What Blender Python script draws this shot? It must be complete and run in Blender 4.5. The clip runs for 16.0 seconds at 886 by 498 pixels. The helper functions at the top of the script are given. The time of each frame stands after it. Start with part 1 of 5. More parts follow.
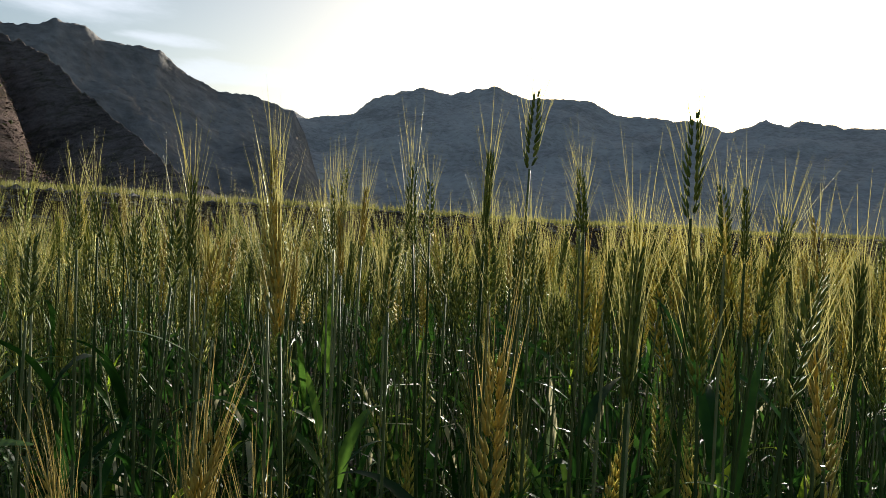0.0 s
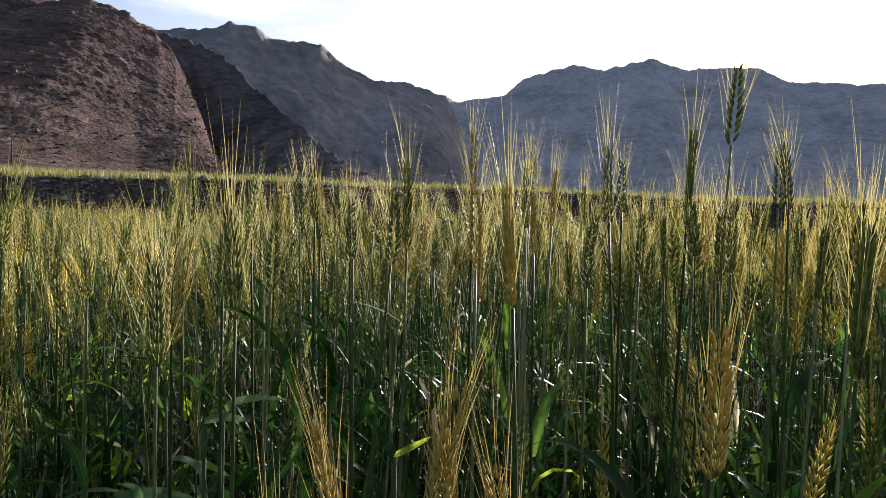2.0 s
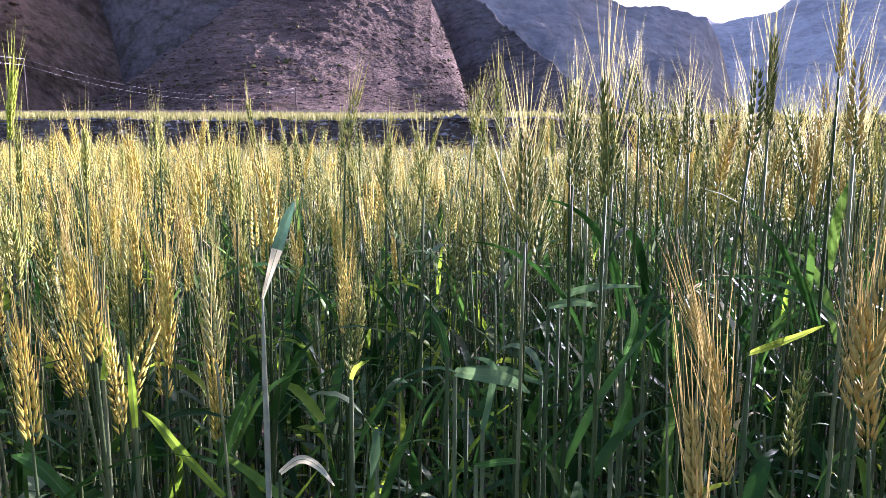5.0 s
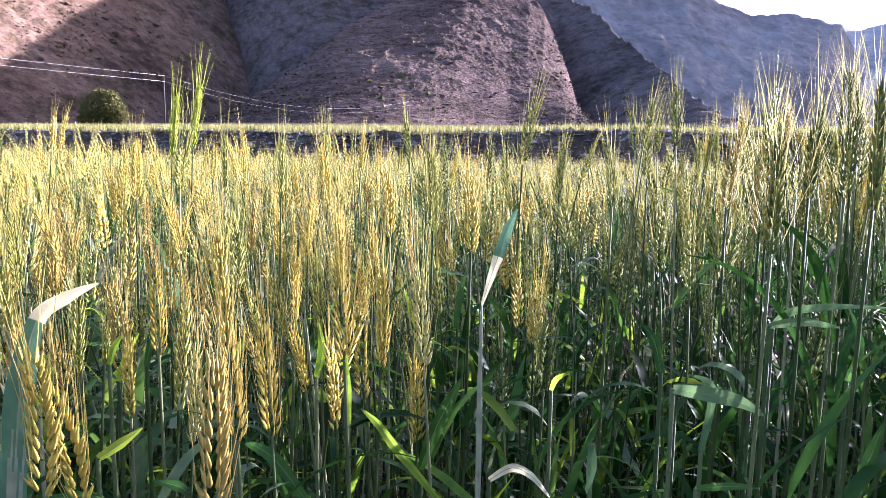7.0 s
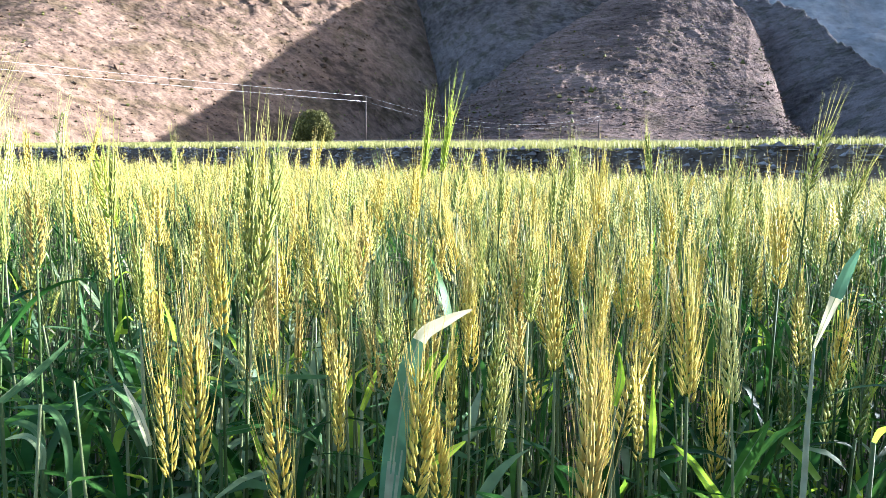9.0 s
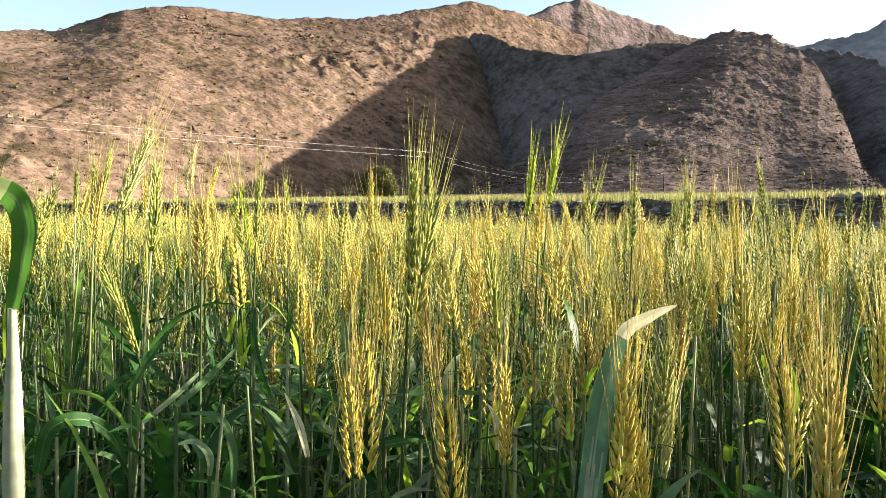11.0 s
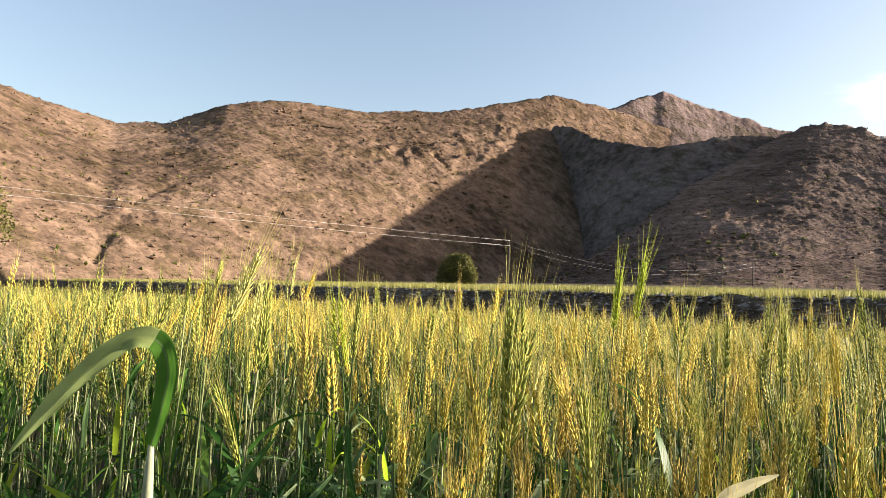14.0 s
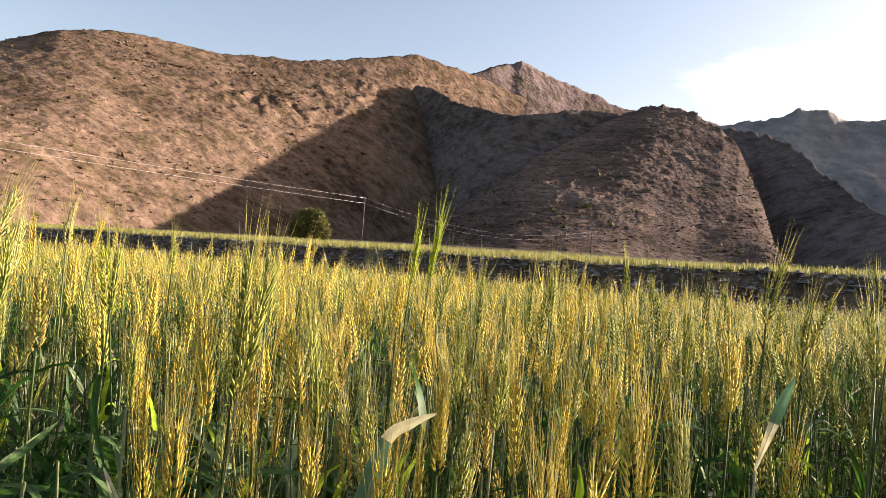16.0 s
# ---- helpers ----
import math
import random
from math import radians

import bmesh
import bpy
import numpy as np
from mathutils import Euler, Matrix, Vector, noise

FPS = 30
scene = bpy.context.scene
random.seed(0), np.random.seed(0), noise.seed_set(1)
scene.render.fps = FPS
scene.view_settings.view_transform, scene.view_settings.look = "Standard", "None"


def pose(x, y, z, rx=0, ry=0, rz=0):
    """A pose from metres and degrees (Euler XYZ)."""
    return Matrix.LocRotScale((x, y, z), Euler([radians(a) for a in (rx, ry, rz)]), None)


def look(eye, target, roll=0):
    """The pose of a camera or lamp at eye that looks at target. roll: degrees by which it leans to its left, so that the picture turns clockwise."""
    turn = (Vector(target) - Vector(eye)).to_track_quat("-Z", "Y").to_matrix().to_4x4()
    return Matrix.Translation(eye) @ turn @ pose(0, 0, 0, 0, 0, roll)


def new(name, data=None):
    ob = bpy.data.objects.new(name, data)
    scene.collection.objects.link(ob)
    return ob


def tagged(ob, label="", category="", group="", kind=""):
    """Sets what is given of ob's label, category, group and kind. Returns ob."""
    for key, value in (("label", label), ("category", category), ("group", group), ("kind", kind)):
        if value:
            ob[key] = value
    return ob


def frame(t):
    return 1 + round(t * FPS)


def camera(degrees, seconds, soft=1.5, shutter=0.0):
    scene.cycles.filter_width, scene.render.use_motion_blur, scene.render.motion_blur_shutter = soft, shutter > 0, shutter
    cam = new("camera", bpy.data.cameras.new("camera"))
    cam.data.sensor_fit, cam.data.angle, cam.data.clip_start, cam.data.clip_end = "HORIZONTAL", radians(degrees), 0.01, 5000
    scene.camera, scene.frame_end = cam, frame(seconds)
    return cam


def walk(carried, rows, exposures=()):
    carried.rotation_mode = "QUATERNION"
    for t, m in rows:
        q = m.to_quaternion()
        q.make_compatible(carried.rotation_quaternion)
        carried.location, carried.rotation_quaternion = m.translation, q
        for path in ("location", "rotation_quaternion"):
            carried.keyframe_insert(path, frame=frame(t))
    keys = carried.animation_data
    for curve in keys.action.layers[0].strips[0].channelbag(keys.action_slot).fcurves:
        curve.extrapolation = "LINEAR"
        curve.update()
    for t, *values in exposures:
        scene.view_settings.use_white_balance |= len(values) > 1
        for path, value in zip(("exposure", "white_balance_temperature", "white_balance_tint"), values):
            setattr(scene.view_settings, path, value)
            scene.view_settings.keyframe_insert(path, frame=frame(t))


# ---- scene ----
cam = camera(64.6, 16.0, soft=0.6)
PATH = [
    (0, (0.004, 0.002, 0.986), (0.004, 2.001, 0.961), 2.72),
    (0.5, (-0.004, -0.007, 0.989), (-0.116, 1.989, 0.965), 2.01),
    (1, (-0.014, -0.017, 0.987), (-0.245, 1.969, 0.943), 1.91),
    (1.5, (-0.022, -0.024, 0.984), (-0.330, 1.950, 0.896), 2.68),
    (2, (-0.034, -0.031, 0.983), (-0.460, 1.921, 0.888), 1.82),
    (2.5, (-0.044, -0.038, 0.982), (-0.559, 1.891, 0.874), 1.59),
    (3, (-0.054, -0.042, 0.972), (-0.689, 1.844, 0.768), 1.84),
    (3.5, (-0.066, -0.039, 0.958), (-0.833, 1.791, 0.706), 0.72),
    (4, (-0.077, -0.036, 0.949), (-0.962, 1.739, 0.687), 0.22),
    (6.5, (-0.168, -0.098, 0.937), (-1.401, 1.450, 0.646), 1.31),
    (7, (-0.183, -0.105, 0.936), (-1.484, 1.392, 0.677), 1.13),
    (7.5, (-0.203, -0.121, 0.939), (-1.611, 1.274, 0.675), 0.78),
    (8, (-0.217, -0.142, 0.945), (-1.748, 1.121, 0.698), -0.10),
    (8.5, (-0.231, -0.166, 0.951), (-1.827, 1.017, 0.720), -0.07),
    (9, (-0.244, -0.194, 0.948), (-1.892, 0.916, 0.721), 1.32),
    (11.5, (-0.291, -0.273, 0.905), (-2.080, 0.621, 0.875), 0.44),
    (12, (-0.290, -0.276, 0.905), (-2.126, 0.517, 0.897), -0.54),
    (12.5, (-0.293, -0.292, 0.914), (-2.154, 0.439, 0.931), -0.81),
    (13, (-0.292, -0.308, 0.923), (-2.169, 0.380, 0.969), -0.21),
    (13.5, (-0.285, -0.314, 0.944), (-2.160, 0.369, 1.081), 1.18),
    (14, (-0.268, -0.298, 0.953), (-2.114, 0.454, 1.116), 2.86),
    (14.5, (-0.246, -0.275, 0.954), (-2.049, 0.579, 1.098), 3.97),
    (15, (-0.240, -0.259, 0.957), (-2.004, 0.675, 1.081), 4.23),
    (15.5, (-0.217, -0.239, 0.956), (-1.933, 0.784, 1.059), 4.46),
    (16, (-0.193, -0.214, 0.957), (-1.846, 0.910, 1.028), 4.84),
]

# exposure follows the phone: dim against the sun, brighter with the sun at its side
EXPOSURES = [(0.0, 0.98, 5900, 8), (0.5, 1.0, 5850, 12), (1.0, 1.42, 5800, 18), (1.5, 1.4, 5750, 20), (2.5, 1.78, 5500, 32), (3.5, 2.18, 5150, 46),
             (4.0, 2.4, 5050, 44), (6.5, 2.86, 5050, 42), (7.5, 2.92, 5000, 34), (8.0, 2.98, 5200, 25), (9.0, 3.06, 4850, 13), (11.5, 2.36, 6050, 12), (12.5, 2.22, 5950, 17), (13.5, 2.12, 6250, 13), (14.5, 2.09, 6300, 19), (16.0, 2.05, 6450, 22)]

walk(cam, [(t, look(eye, target, roll)) for t, eye, target, roll in PATH], EXPOSURES)

# ---- world and sun ----
SUN_AZ, SUN_EL = -18.2, 11.6      # degrees; azimuth counted from +y to the left


def bearing(az, r, z=0.0):
    a = radians(az)
    return Vector((-math.sin(a) * r, math.cos(a) * r, z))


world = bpy.data.worlds.new("sky")
scene.world = world
world.use_nodes = True
wn, wl = world.node_tree.nodes, world.node_tree.links
sky = wn.new("ShaderNodeTexSky")
sky.sky_type = 'NISHITA'
sky.sun_disc = False
sky.sun_elevation = radians(SUN_EL)
sky.sun_rotation = radians(-SUN_AZ)
sky.air_density, sky.dust_density, sky.ozone_density = 1.0, 1.9, 0.2


def sky_math(op, a, b=0.0, c=0.0):
    """One sum on sockets or numbers in the sky's nodes."""
    node = wn.new("ShaderNodeMath")
    node.operation = op
    for socket, value in zip(node.inputs, (a, b, c)):
        if isinstance(value, (int, float)):
            socket.default_value = value
        else:
            wl.new(value, socket)
    return node.outputs[0]


co = wn.new("ShaderNodeTexCoord")
mp = wn.new("ShaderNodeMapping")
mp.inputs["Scale"].default_value = (6.0, 6.0, 26.0)
wl.new(co.outputs["Generated"], mp.inputs[0])
cloud = wn.new("ShaderNodeTexNoise")
cloud.inputs["Scale"].default_value, cloud.inputs["Detail"].default_value, cloud.inputs["Roughness"].default_value = 1.7, 7, 0.6
wl.new(mp.outputs[0], cloud.inputs["Vector"])
way = wn.new("ShaderNodeSeparateXYZ")
wl.new(co.outputs["Generated"], way.inputs[0])
sky_az = sky_math('ARCTAN2', sky_math('MULTIPLY', way.outputs[0], -1.0), way.outputs[1])
sky_el = sky_math('ARCSINE', way.outputs[2])
ragged = sky_math('MULTIPLY_ADD', cloud.outputs[0], 3.4, -1.7)
cover = 0.0
# thin clouds over the shaded ridge: azimuth, elevation, half width, half height in degrees, density, softness
for az, el, wide, high, dense, soft in ((30.0, 16.2, 6.5, 1.7, 0.92, 0.8), (21.0, 13.9, 4.0, 0.5, 0.6, 0.0), (17.5, 12.1, 6.5, 0.9, 0.6, 0.0)):
    dx = sky_math('MULTIPLY', sky_math('SUBTRACT', sky_az, radians(az)), 1 / radians(wide))
    dz = sky_math('MULTIPLY', sky_math('SUBTRACT', sky_el, radians(el)), 1 / radians(high))
    far_off = sky_math('ADD', sky_math('ADD', sky_math('MULTIPLY', dx, dx), sky_math('MULTIPLY', dz, dz)), ragged)
    body = wn.new("ShaderNodeMapRange")
    body.inputs["From Min"].default_value, body.inputs["From Max"].default_value = 1.4 + soft, -0.3 - soft
    body.inputs["To Max"].default_value = dense
    body.interpolation_type = 'SMOOTHSTEP'
    wl.new(far_off, body.inputs["Value"])
    cover = sky_math('MAXIMUM', body.outputs[0], cover)
veil = wn.new("ShaderNodeMixRGB")
veil.inputs[2].default_value = (7.6, 7.6, 7.8, 1)
wl.new(cover, veil.inputs[0])
wl.new(sky.outputs[0], veil.inputs[1])
wl.new(veil.outputs[0], wn["Background"].inputs[0])
wn["Background"].inputs[1].default_value = 0.070

sun_data = bpy.data.lights.new("sun", 'SUN')
sun_data.energy, sun_data.angle, sun_data.color = 5.0, radians(0.6), (1.0, 0.89, 0.72)
sun_lamp = new("sun", sun_data)
sun_lamp.matrix_world = look(bearing(SUN_AZ, 100 * math.cos(radians(SUN_EL)), 100 * math.sin(radians(SUN_EL))), (0, 0, 0))

# ---- materials ----


def material(name):
    m = bpy.data.materials.new(name)
    m.use_nodes = True
    return m, m.node_tree.nodes, m.node_tree.links


def ramp(nodes, stops):
    r = nodes.new("ShaderNodeValToRGB")
    el = r.color_ramp.elements
    while len(el) < len(stops):
        el.new(0.5)
    for e, (p, c) in zip(el, stops):
        e.position, e.color = p, (*c, 1)
    return r


def plant_material(name, stops, glow=0.4, rough=0.5, grain=60.0, spec=0.12):
    """Thin plant tissue: colour varies from piece to piece and along the fibre; part of the light goes through."""
    m, n, l = material(name)
    geo, info = n.new("ShaderNodeNewGeometry"), n.new("ShaderNodeObjectInfo")
    add = n.new("ShaderNodeMath")
    add.operation = 'ADD'
    l.new(geo.outputs["Random Per Island"], add.inputs[0])
    l.new(info.outputs["Random"], add.inputs[1])
    frac = n.new("ShaderNodeMath")
    frac.operation = 'FRACT'
    l.new(add.outputs[0], frac.inputs[0])
    r = ramp(n, stops)
    l.new(frac.outputs[0], r.inputs[0])
    tex = n.new("ShaderNodeTexNoise")
    tex.inputs["Scale"].default_value, tex.inputs["Detail"].default_value = grain, 3
    co = n.new("ShaderNodeTexCoord")
    l.new(co.outputs["Object"], tex.inputs["Vector"])
    mix = n.new("ShaderNodeMixRGB")
    mix.blend_type = 'MULTIPLY'
    mix.inputs[0].default_value = 0.7
    shade = ramp(n, [(0.3, (0.6, 0.62, 0.55)), (0.7, (1.15, 1.12, 1.0))])
    l.new(tex.outputs[0], shade.inputs[0])
    l.new(r.outputs[0], mix.inputs[1])
    l.new(shade.outputs[0], mix.inputs[2])
    bsdf = n["Principled BSDF"]
    bsdf.inputs["Roughness"].default_value = rough
    bsdf.inputs["Specular IOR Level"].default_value = spec
    l.new(mix.outputs[0], bsdf.inputs["Base Color"])
    if glow > 0:
        tr = n.new("ShaderNodeBsdfTranslucent")
        l.new(mix.outputs[0], tr.inputs[0])
        ms = n.new("ShaderNodeMixShader")
        ms.inputs[0].default_value = glow
        l.new(bsdf.outputs[0], ms.inputs[1])
        l.new(tr.outputs[0], ms.inputs[2])
        l.new(ms.outputs[0], n["Material Output"].inputs[0])
    return m


EAR_GREEN = plant_material("ear_green", [(0, (0.12, 0.16, 0.032)), (0.5, (0.27, 0.29, 0.06)), (1, (0.45, 0.43, 0.09))], 0.06, 0.6, 220, 0.1)
EAR_GOLD = plant_material("ear_gold", [(0, (0.46, 0.385, 0.06)), (0.5, (0.55, 0.45, 0.08)), (1, (0.50, 0.355, 0.06))], 0.06, 0.6, 220, 0.1)
AWN_GREEN = plant_material("awn_green", [(0, (0.32, 0.315, 0.08)), (0.5, (0.42, 0.385, 0.105)), (1, (0.50, 0.44, 0.14))], 0.34, 0.45, 30, 0.18)
AWN_GOLD = plant_material("awn_gold", [(0, (0.51, 0.43, 0.105)), (0.5, (0.58, 0.485, 0.135)), (1, (0.55, 0.375, 0.11))], 0.34, 0.45, 30, 0.18)
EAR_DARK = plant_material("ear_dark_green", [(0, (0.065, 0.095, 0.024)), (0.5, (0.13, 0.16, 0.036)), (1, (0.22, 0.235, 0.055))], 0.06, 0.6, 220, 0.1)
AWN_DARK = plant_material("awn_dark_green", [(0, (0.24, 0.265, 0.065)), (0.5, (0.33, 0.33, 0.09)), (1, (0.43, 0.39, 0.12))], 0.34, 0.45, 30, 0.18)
EAR_LIME = plant_material("ear_lime", [(0, (0.30, 0.37, 0.03)), (1, (0.40, 0.46, 0.045))], 0.25, 0.55, 220, 0.1)
AWN_LIME = plant_material("awn_lime", [(0, (0.42, 0.48, 0.05)), (1, (0.52, 0.56, 0.09))], 0.5, 0.45, 30, 0.18)
EAR_AMBER = plant_material("ear_amber", [(0, (0.37, 0.28, 0.065)), (1, (0.47, 0.35, 0.085))], 0.08, 0.6, 220, 0.1)
AWN_AMBER = plant_material("awn_amber", [(0, (0.44, 0.34, 0.11)), (1, (0.53, 0.39, 0.13))], 0.34, 0.45, 30, 0.18)
EAR_PALE = plant_material("ear_pale", [(0, (0.42, 0.42, 0.13)), (1, (0.55, 0.52, 0.19))], 0.1, 0.55, 220, 0.1)
AWN_PALE = plant_material("awn_pale", [(0, (0.50, 0.45, 0.165)), (1, (0.58, 0.51, 0.20))], 0.4, 0.45, 30, 0.18)
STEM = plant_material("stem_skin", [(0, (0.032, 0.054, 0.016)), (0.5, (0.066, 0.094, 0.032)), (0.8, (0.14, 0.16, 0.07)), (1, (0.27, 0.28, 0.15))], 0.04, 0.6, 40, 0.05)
# lighter copy of the stem colour, with sunlight put into it
SUNLIT_STRAW = plant_material("sunlit_straw_skin", [(0, (0.07, 0.10, 0.035)), (0.4, (0.16, 0.19, 0.08)), (1, (0.36, 0.37, 0.21))], 0.08, 0.5, 40, 0.1)
LEAF = plant_material("leaf_blade", [(0, (0.014, 0.044, 0.008)), (0.5, (0.031, 0.09, 0.014)), (0.8, (0.065, 0.15, 0.022)), (1, (0.15, 0.26, 0.035))], 0.38, 0.45, 70, 0.12)
LEAF_DRY = plant_material("leaf_dry", [(0, (0.68, 0.61, 0.38)), (1, (0.74, 0.67, 0.44))], 0.4, 0.6, 70)
LEAF_BLUE = plant_material("leaf_waxy", [(0, (0.085, 0.18, 0.10)), (1, (0.12, 0.235, 0.13))], 0.35, 0.38, 70, 0.45)
# brighter copy of the leaf colour: backlit vividness put into the base tone
LEAF_LIME = plant_material("leaf_backlit_lime", [(0, (0.22, 0.36, 0.02)), (1, (0.36, 0.46, 0.035))], 0.68, 0.45, 60, 0.2)
LEAF_PALE = plant_material("leaf_pale", [(0, (0.14, 0.20, 0.09)), (1, (0.25, 0.30, 0.16))], 0.25, 0.55, 60, 0.15)
LEAF_GREEN = plant_material("leaf_green", [(0, (0.032, 0.095, 0.018)), (1, (0.065, 0.16, 0.03))], 0.45, 0.5, 70)
LEAF_WAX = plant_material("leaf_bloom", [(0, (0.08, 0.15, 0.055)), (1, (0.13, 0.21, 0.08))], 0.35, 0.45, 70)
SHEATH = plant_material("leaf_sheath", [(0, (0.27, 0.285, 0.19)), (1, (0.33, 0.34, 0.235))], 0.15, 0.6, 90, 0.1)
MIDRIB = plant_material("leaf_midrib", [(0, (0.12, 0.19, 0.07)), (1, (0.15, 0.22, 0.09))], 0.4, 0.45, 60)
# two tones of one leaf: backlit limb and front-lit limb, lighting put into colour
LEAF_DEEP = plant_material("flag_leaf_backlit", [(0, (0.06, 0.17, 0.02)), (1, (0.09, 0.21, 0.03))], 0.6, 0.4, 40)
LEAF_FLAG = plant_material("flag_leaf_frontlit", [(0, (0.31, 0.38, 0.13)), (1, (0.36, 0.43, 0.16))], 0.5, 0.45, 40)
FAR_CROP = plant_material("far_crop", [(0, (0.18, 0.19, 0.055)), (0.5, (0.27, 0.26, 0.08)), (1, (0.36, 0.33, 0.12))], 0.3, 0.6, 20)
SHRUB_LEAF = plant_material("shrub_leaf", [(0, (0.075, 0.08, 0.024)), (1, (0.17, 0.16, 0.048))], 0.3, 0.6, 5)


def earth_material(name, dark, mid, light, coarse, fine, bump=0.6, spots=0.0, depth=1.0, strata=1.0, scrub=0.0, crag=0.0):
    """Dry soil and rock: broad patches, stones and fine grit, with relief; scrub: share of dull dry growth."""
    m, n, l = material(name)
    geo = n.new("ShaderNodeNewGeometry")
    mp = n.new("ShaderNodeMapping")
    mp.inputs["Scale"].default_value = (1, 1, strata)
    l.new(geo.outputs["Position"], mp.inputs[0])
    a, b, c, d = (n.new("ShaderNodeTexNoise") for _ in range(4))
    for tex, s, det in ((a, coarse, 6), (b, fine, 8), (c, fine * 7, 4), (d, fine * 0.45, 7)):
        tex.inputs["Scale"].default_value, tex.inputs["Detail"].default_value, tex.inputs["Roughness"].default_value = s, det, 0.62
        l.new(mp.outputs[0], tex.inputs["Vector"])
    add = n.new("ShaderNodeMath")
    add.operation = 'MULTIPLY_ADD'
    add.inputs[1].default_value = 0.5
    l.new(a.outputs[0], add.inputs[0])
    half = n.new("ShaderNodeMath")
    half.operation = 'MULTIPLY'
    half.inputs[1].default_value = 0.5
    l.new(b.outputs[0], half.inputs[0])
    l.new(half.outputs[0], add.inputs[2])
    r = ramp(n, [(0.38, dark), (0.5, mid), (0.62, light)])
    l.new(add.outputs[0], r.inputs[0])
    out = r.outputs[0]
    vor = n.new("ShaderNodeTexVoronoi")
    vor.inputs["Scale"].default_value = fine * 1.3
    l.new(mp.outputs[0], vor.inputs["Vector"])
    for amount, source, stops in ((spots, vor.outputs["Distance"], [(0.12, (0.30, 0.32, 0.24)), (0.26, (1, 1, 1))]),
                                  (scrub, d.outputs[0], [(0.50, (1, 1, 1)), (0.60, (0.52, 0.56, 0.42))]),
                                  (scrub, c.outputs[0], [(0.36, (0.45, 0.43, 0.38)), (0.46, (1, 1, 1)), (0.62, (1.25, 1.2, 1.12))])):
        if not amount:
            continue
        sp = ramp(n, stops)
        l.new(source, sp.inputs[0])
        mx = n.new("ShaderNodeMixRGB")
        mx.blend_type = 'MULTIPLY'
        mx.inputs[0].default_value = amount
        l.new(out, mx.inputs[1])
        l.new(sp.outputs[0], mx.inputs[2])
        out = mx.outputs[0]
    bsdf = n["Principled BSDF"]
    bsdf.inputs["Roughness"].default_value = 0.95
    bsdf.inputs["Specular IOR Level"].default_value = 0.04
    l.new(out, bsdf.inputs["Base Color"])
    hsum = n.new("ShaderNodeMath")
    hsum.operation = 'MULTIPLY_ADD'
    hsum.inputs[1].default_value = 0.45
    l.new(c.outputs[0], hsum.inputs[0])
    l.new(b.outputs[0], hsum.inputs[2])
    height = hsum.outputs[0]
    if crag:                      # angular broken blocks
        blocks = n.new("ShaderNodeTexVoronoi")
        blocks.inputs["Scale"].default_value = fine * 2.0
        l.new(mp.outputs[0], blocks.inputs["Vector"])
        stack = n.new("ShaderNodeMath")
        stack.operation = 'MULTIPLY_ADD'
        stack.inputs[1].default_value = -crag
        l.new(blocks.outputs["Distance"], stack.inputs[0])
        l.new(height, stack.inputs[2])
        height = stack.outputs[0]
    bp = n.new("ShaderNodeBump")
    bp.inputs["Strength"].default_value, bp.inputs["Distance"].default_value = bump, depth
    l.new(height, bp.inputs["Height"])
    l.new(bp.outputs[0], bsdf.inputs["Normal"])
    return m


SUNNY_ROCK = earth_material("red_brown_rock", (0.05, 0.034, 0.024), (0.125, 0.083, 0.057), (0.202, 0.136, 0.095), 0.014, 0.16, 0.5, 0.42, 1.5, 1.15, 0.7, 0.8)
# pinkish grey tint stands in for haze over the back mountain
BACK_ROCK = earth_material("haze_tinted_rock", (0.072, 0.053, 0.049), (0.126, 0.093, 0.085), (0.18, 0.134, 0.123), 0.01, 0.12, 0.6, 0.6, 1.6, 1.1, 0.8, 0.7)
HILL_ROCK = earth_material("hill_scree", (0.064, 0.044, 0.036), (0.122, 0.085, 0.069), (0.19, 0.137, 0.113), 0.02, 0.28, 0.8, 0.6, 1.3, 3.2, 0.75, 0.5)
# far rock is paled in place of air haze, the middle rock less so
FAR_ROCK = earth_material("hazy_far_rock", (0.25, 0.238, 0.228), (0.37, 0.352, 0.338), (0.46, 0.437, 0.415), 0.006, 0.05, 0.7, 0.3, 6.0)
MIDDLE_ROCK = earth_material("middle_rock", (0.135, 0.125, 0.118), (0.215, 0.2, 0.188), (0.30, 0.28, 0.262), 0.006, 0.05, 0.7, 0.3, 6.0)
# greyer rock for the two shaded spurs: bluish shade put into the colour
SHADE_ROCK = earth_material("shade_grey_scree", (0.052, 0.042, 0.038), (0.104, 0.086, 0.078), (0.156, 0.13, 0.118), 0.014, 0.2, 0.6, 0.5, 1.2, 1.6, 0.8)
SOIL = earth_material("field_soil", (0.036, 0.027, 0.02), (0.075, 0.057, 0.041), (0.14, 0.11, 0.08), 0.25, 2.5, 0.6, 0.0, 0.1)
STONE = earth_material("grey_stone", (0.09, 0.079, 0.072), (0.20, 0.178, 0.162), (0.34, 0.306, 0.28), 0.5, 2.2, 0.6, 0.0, 0.1)


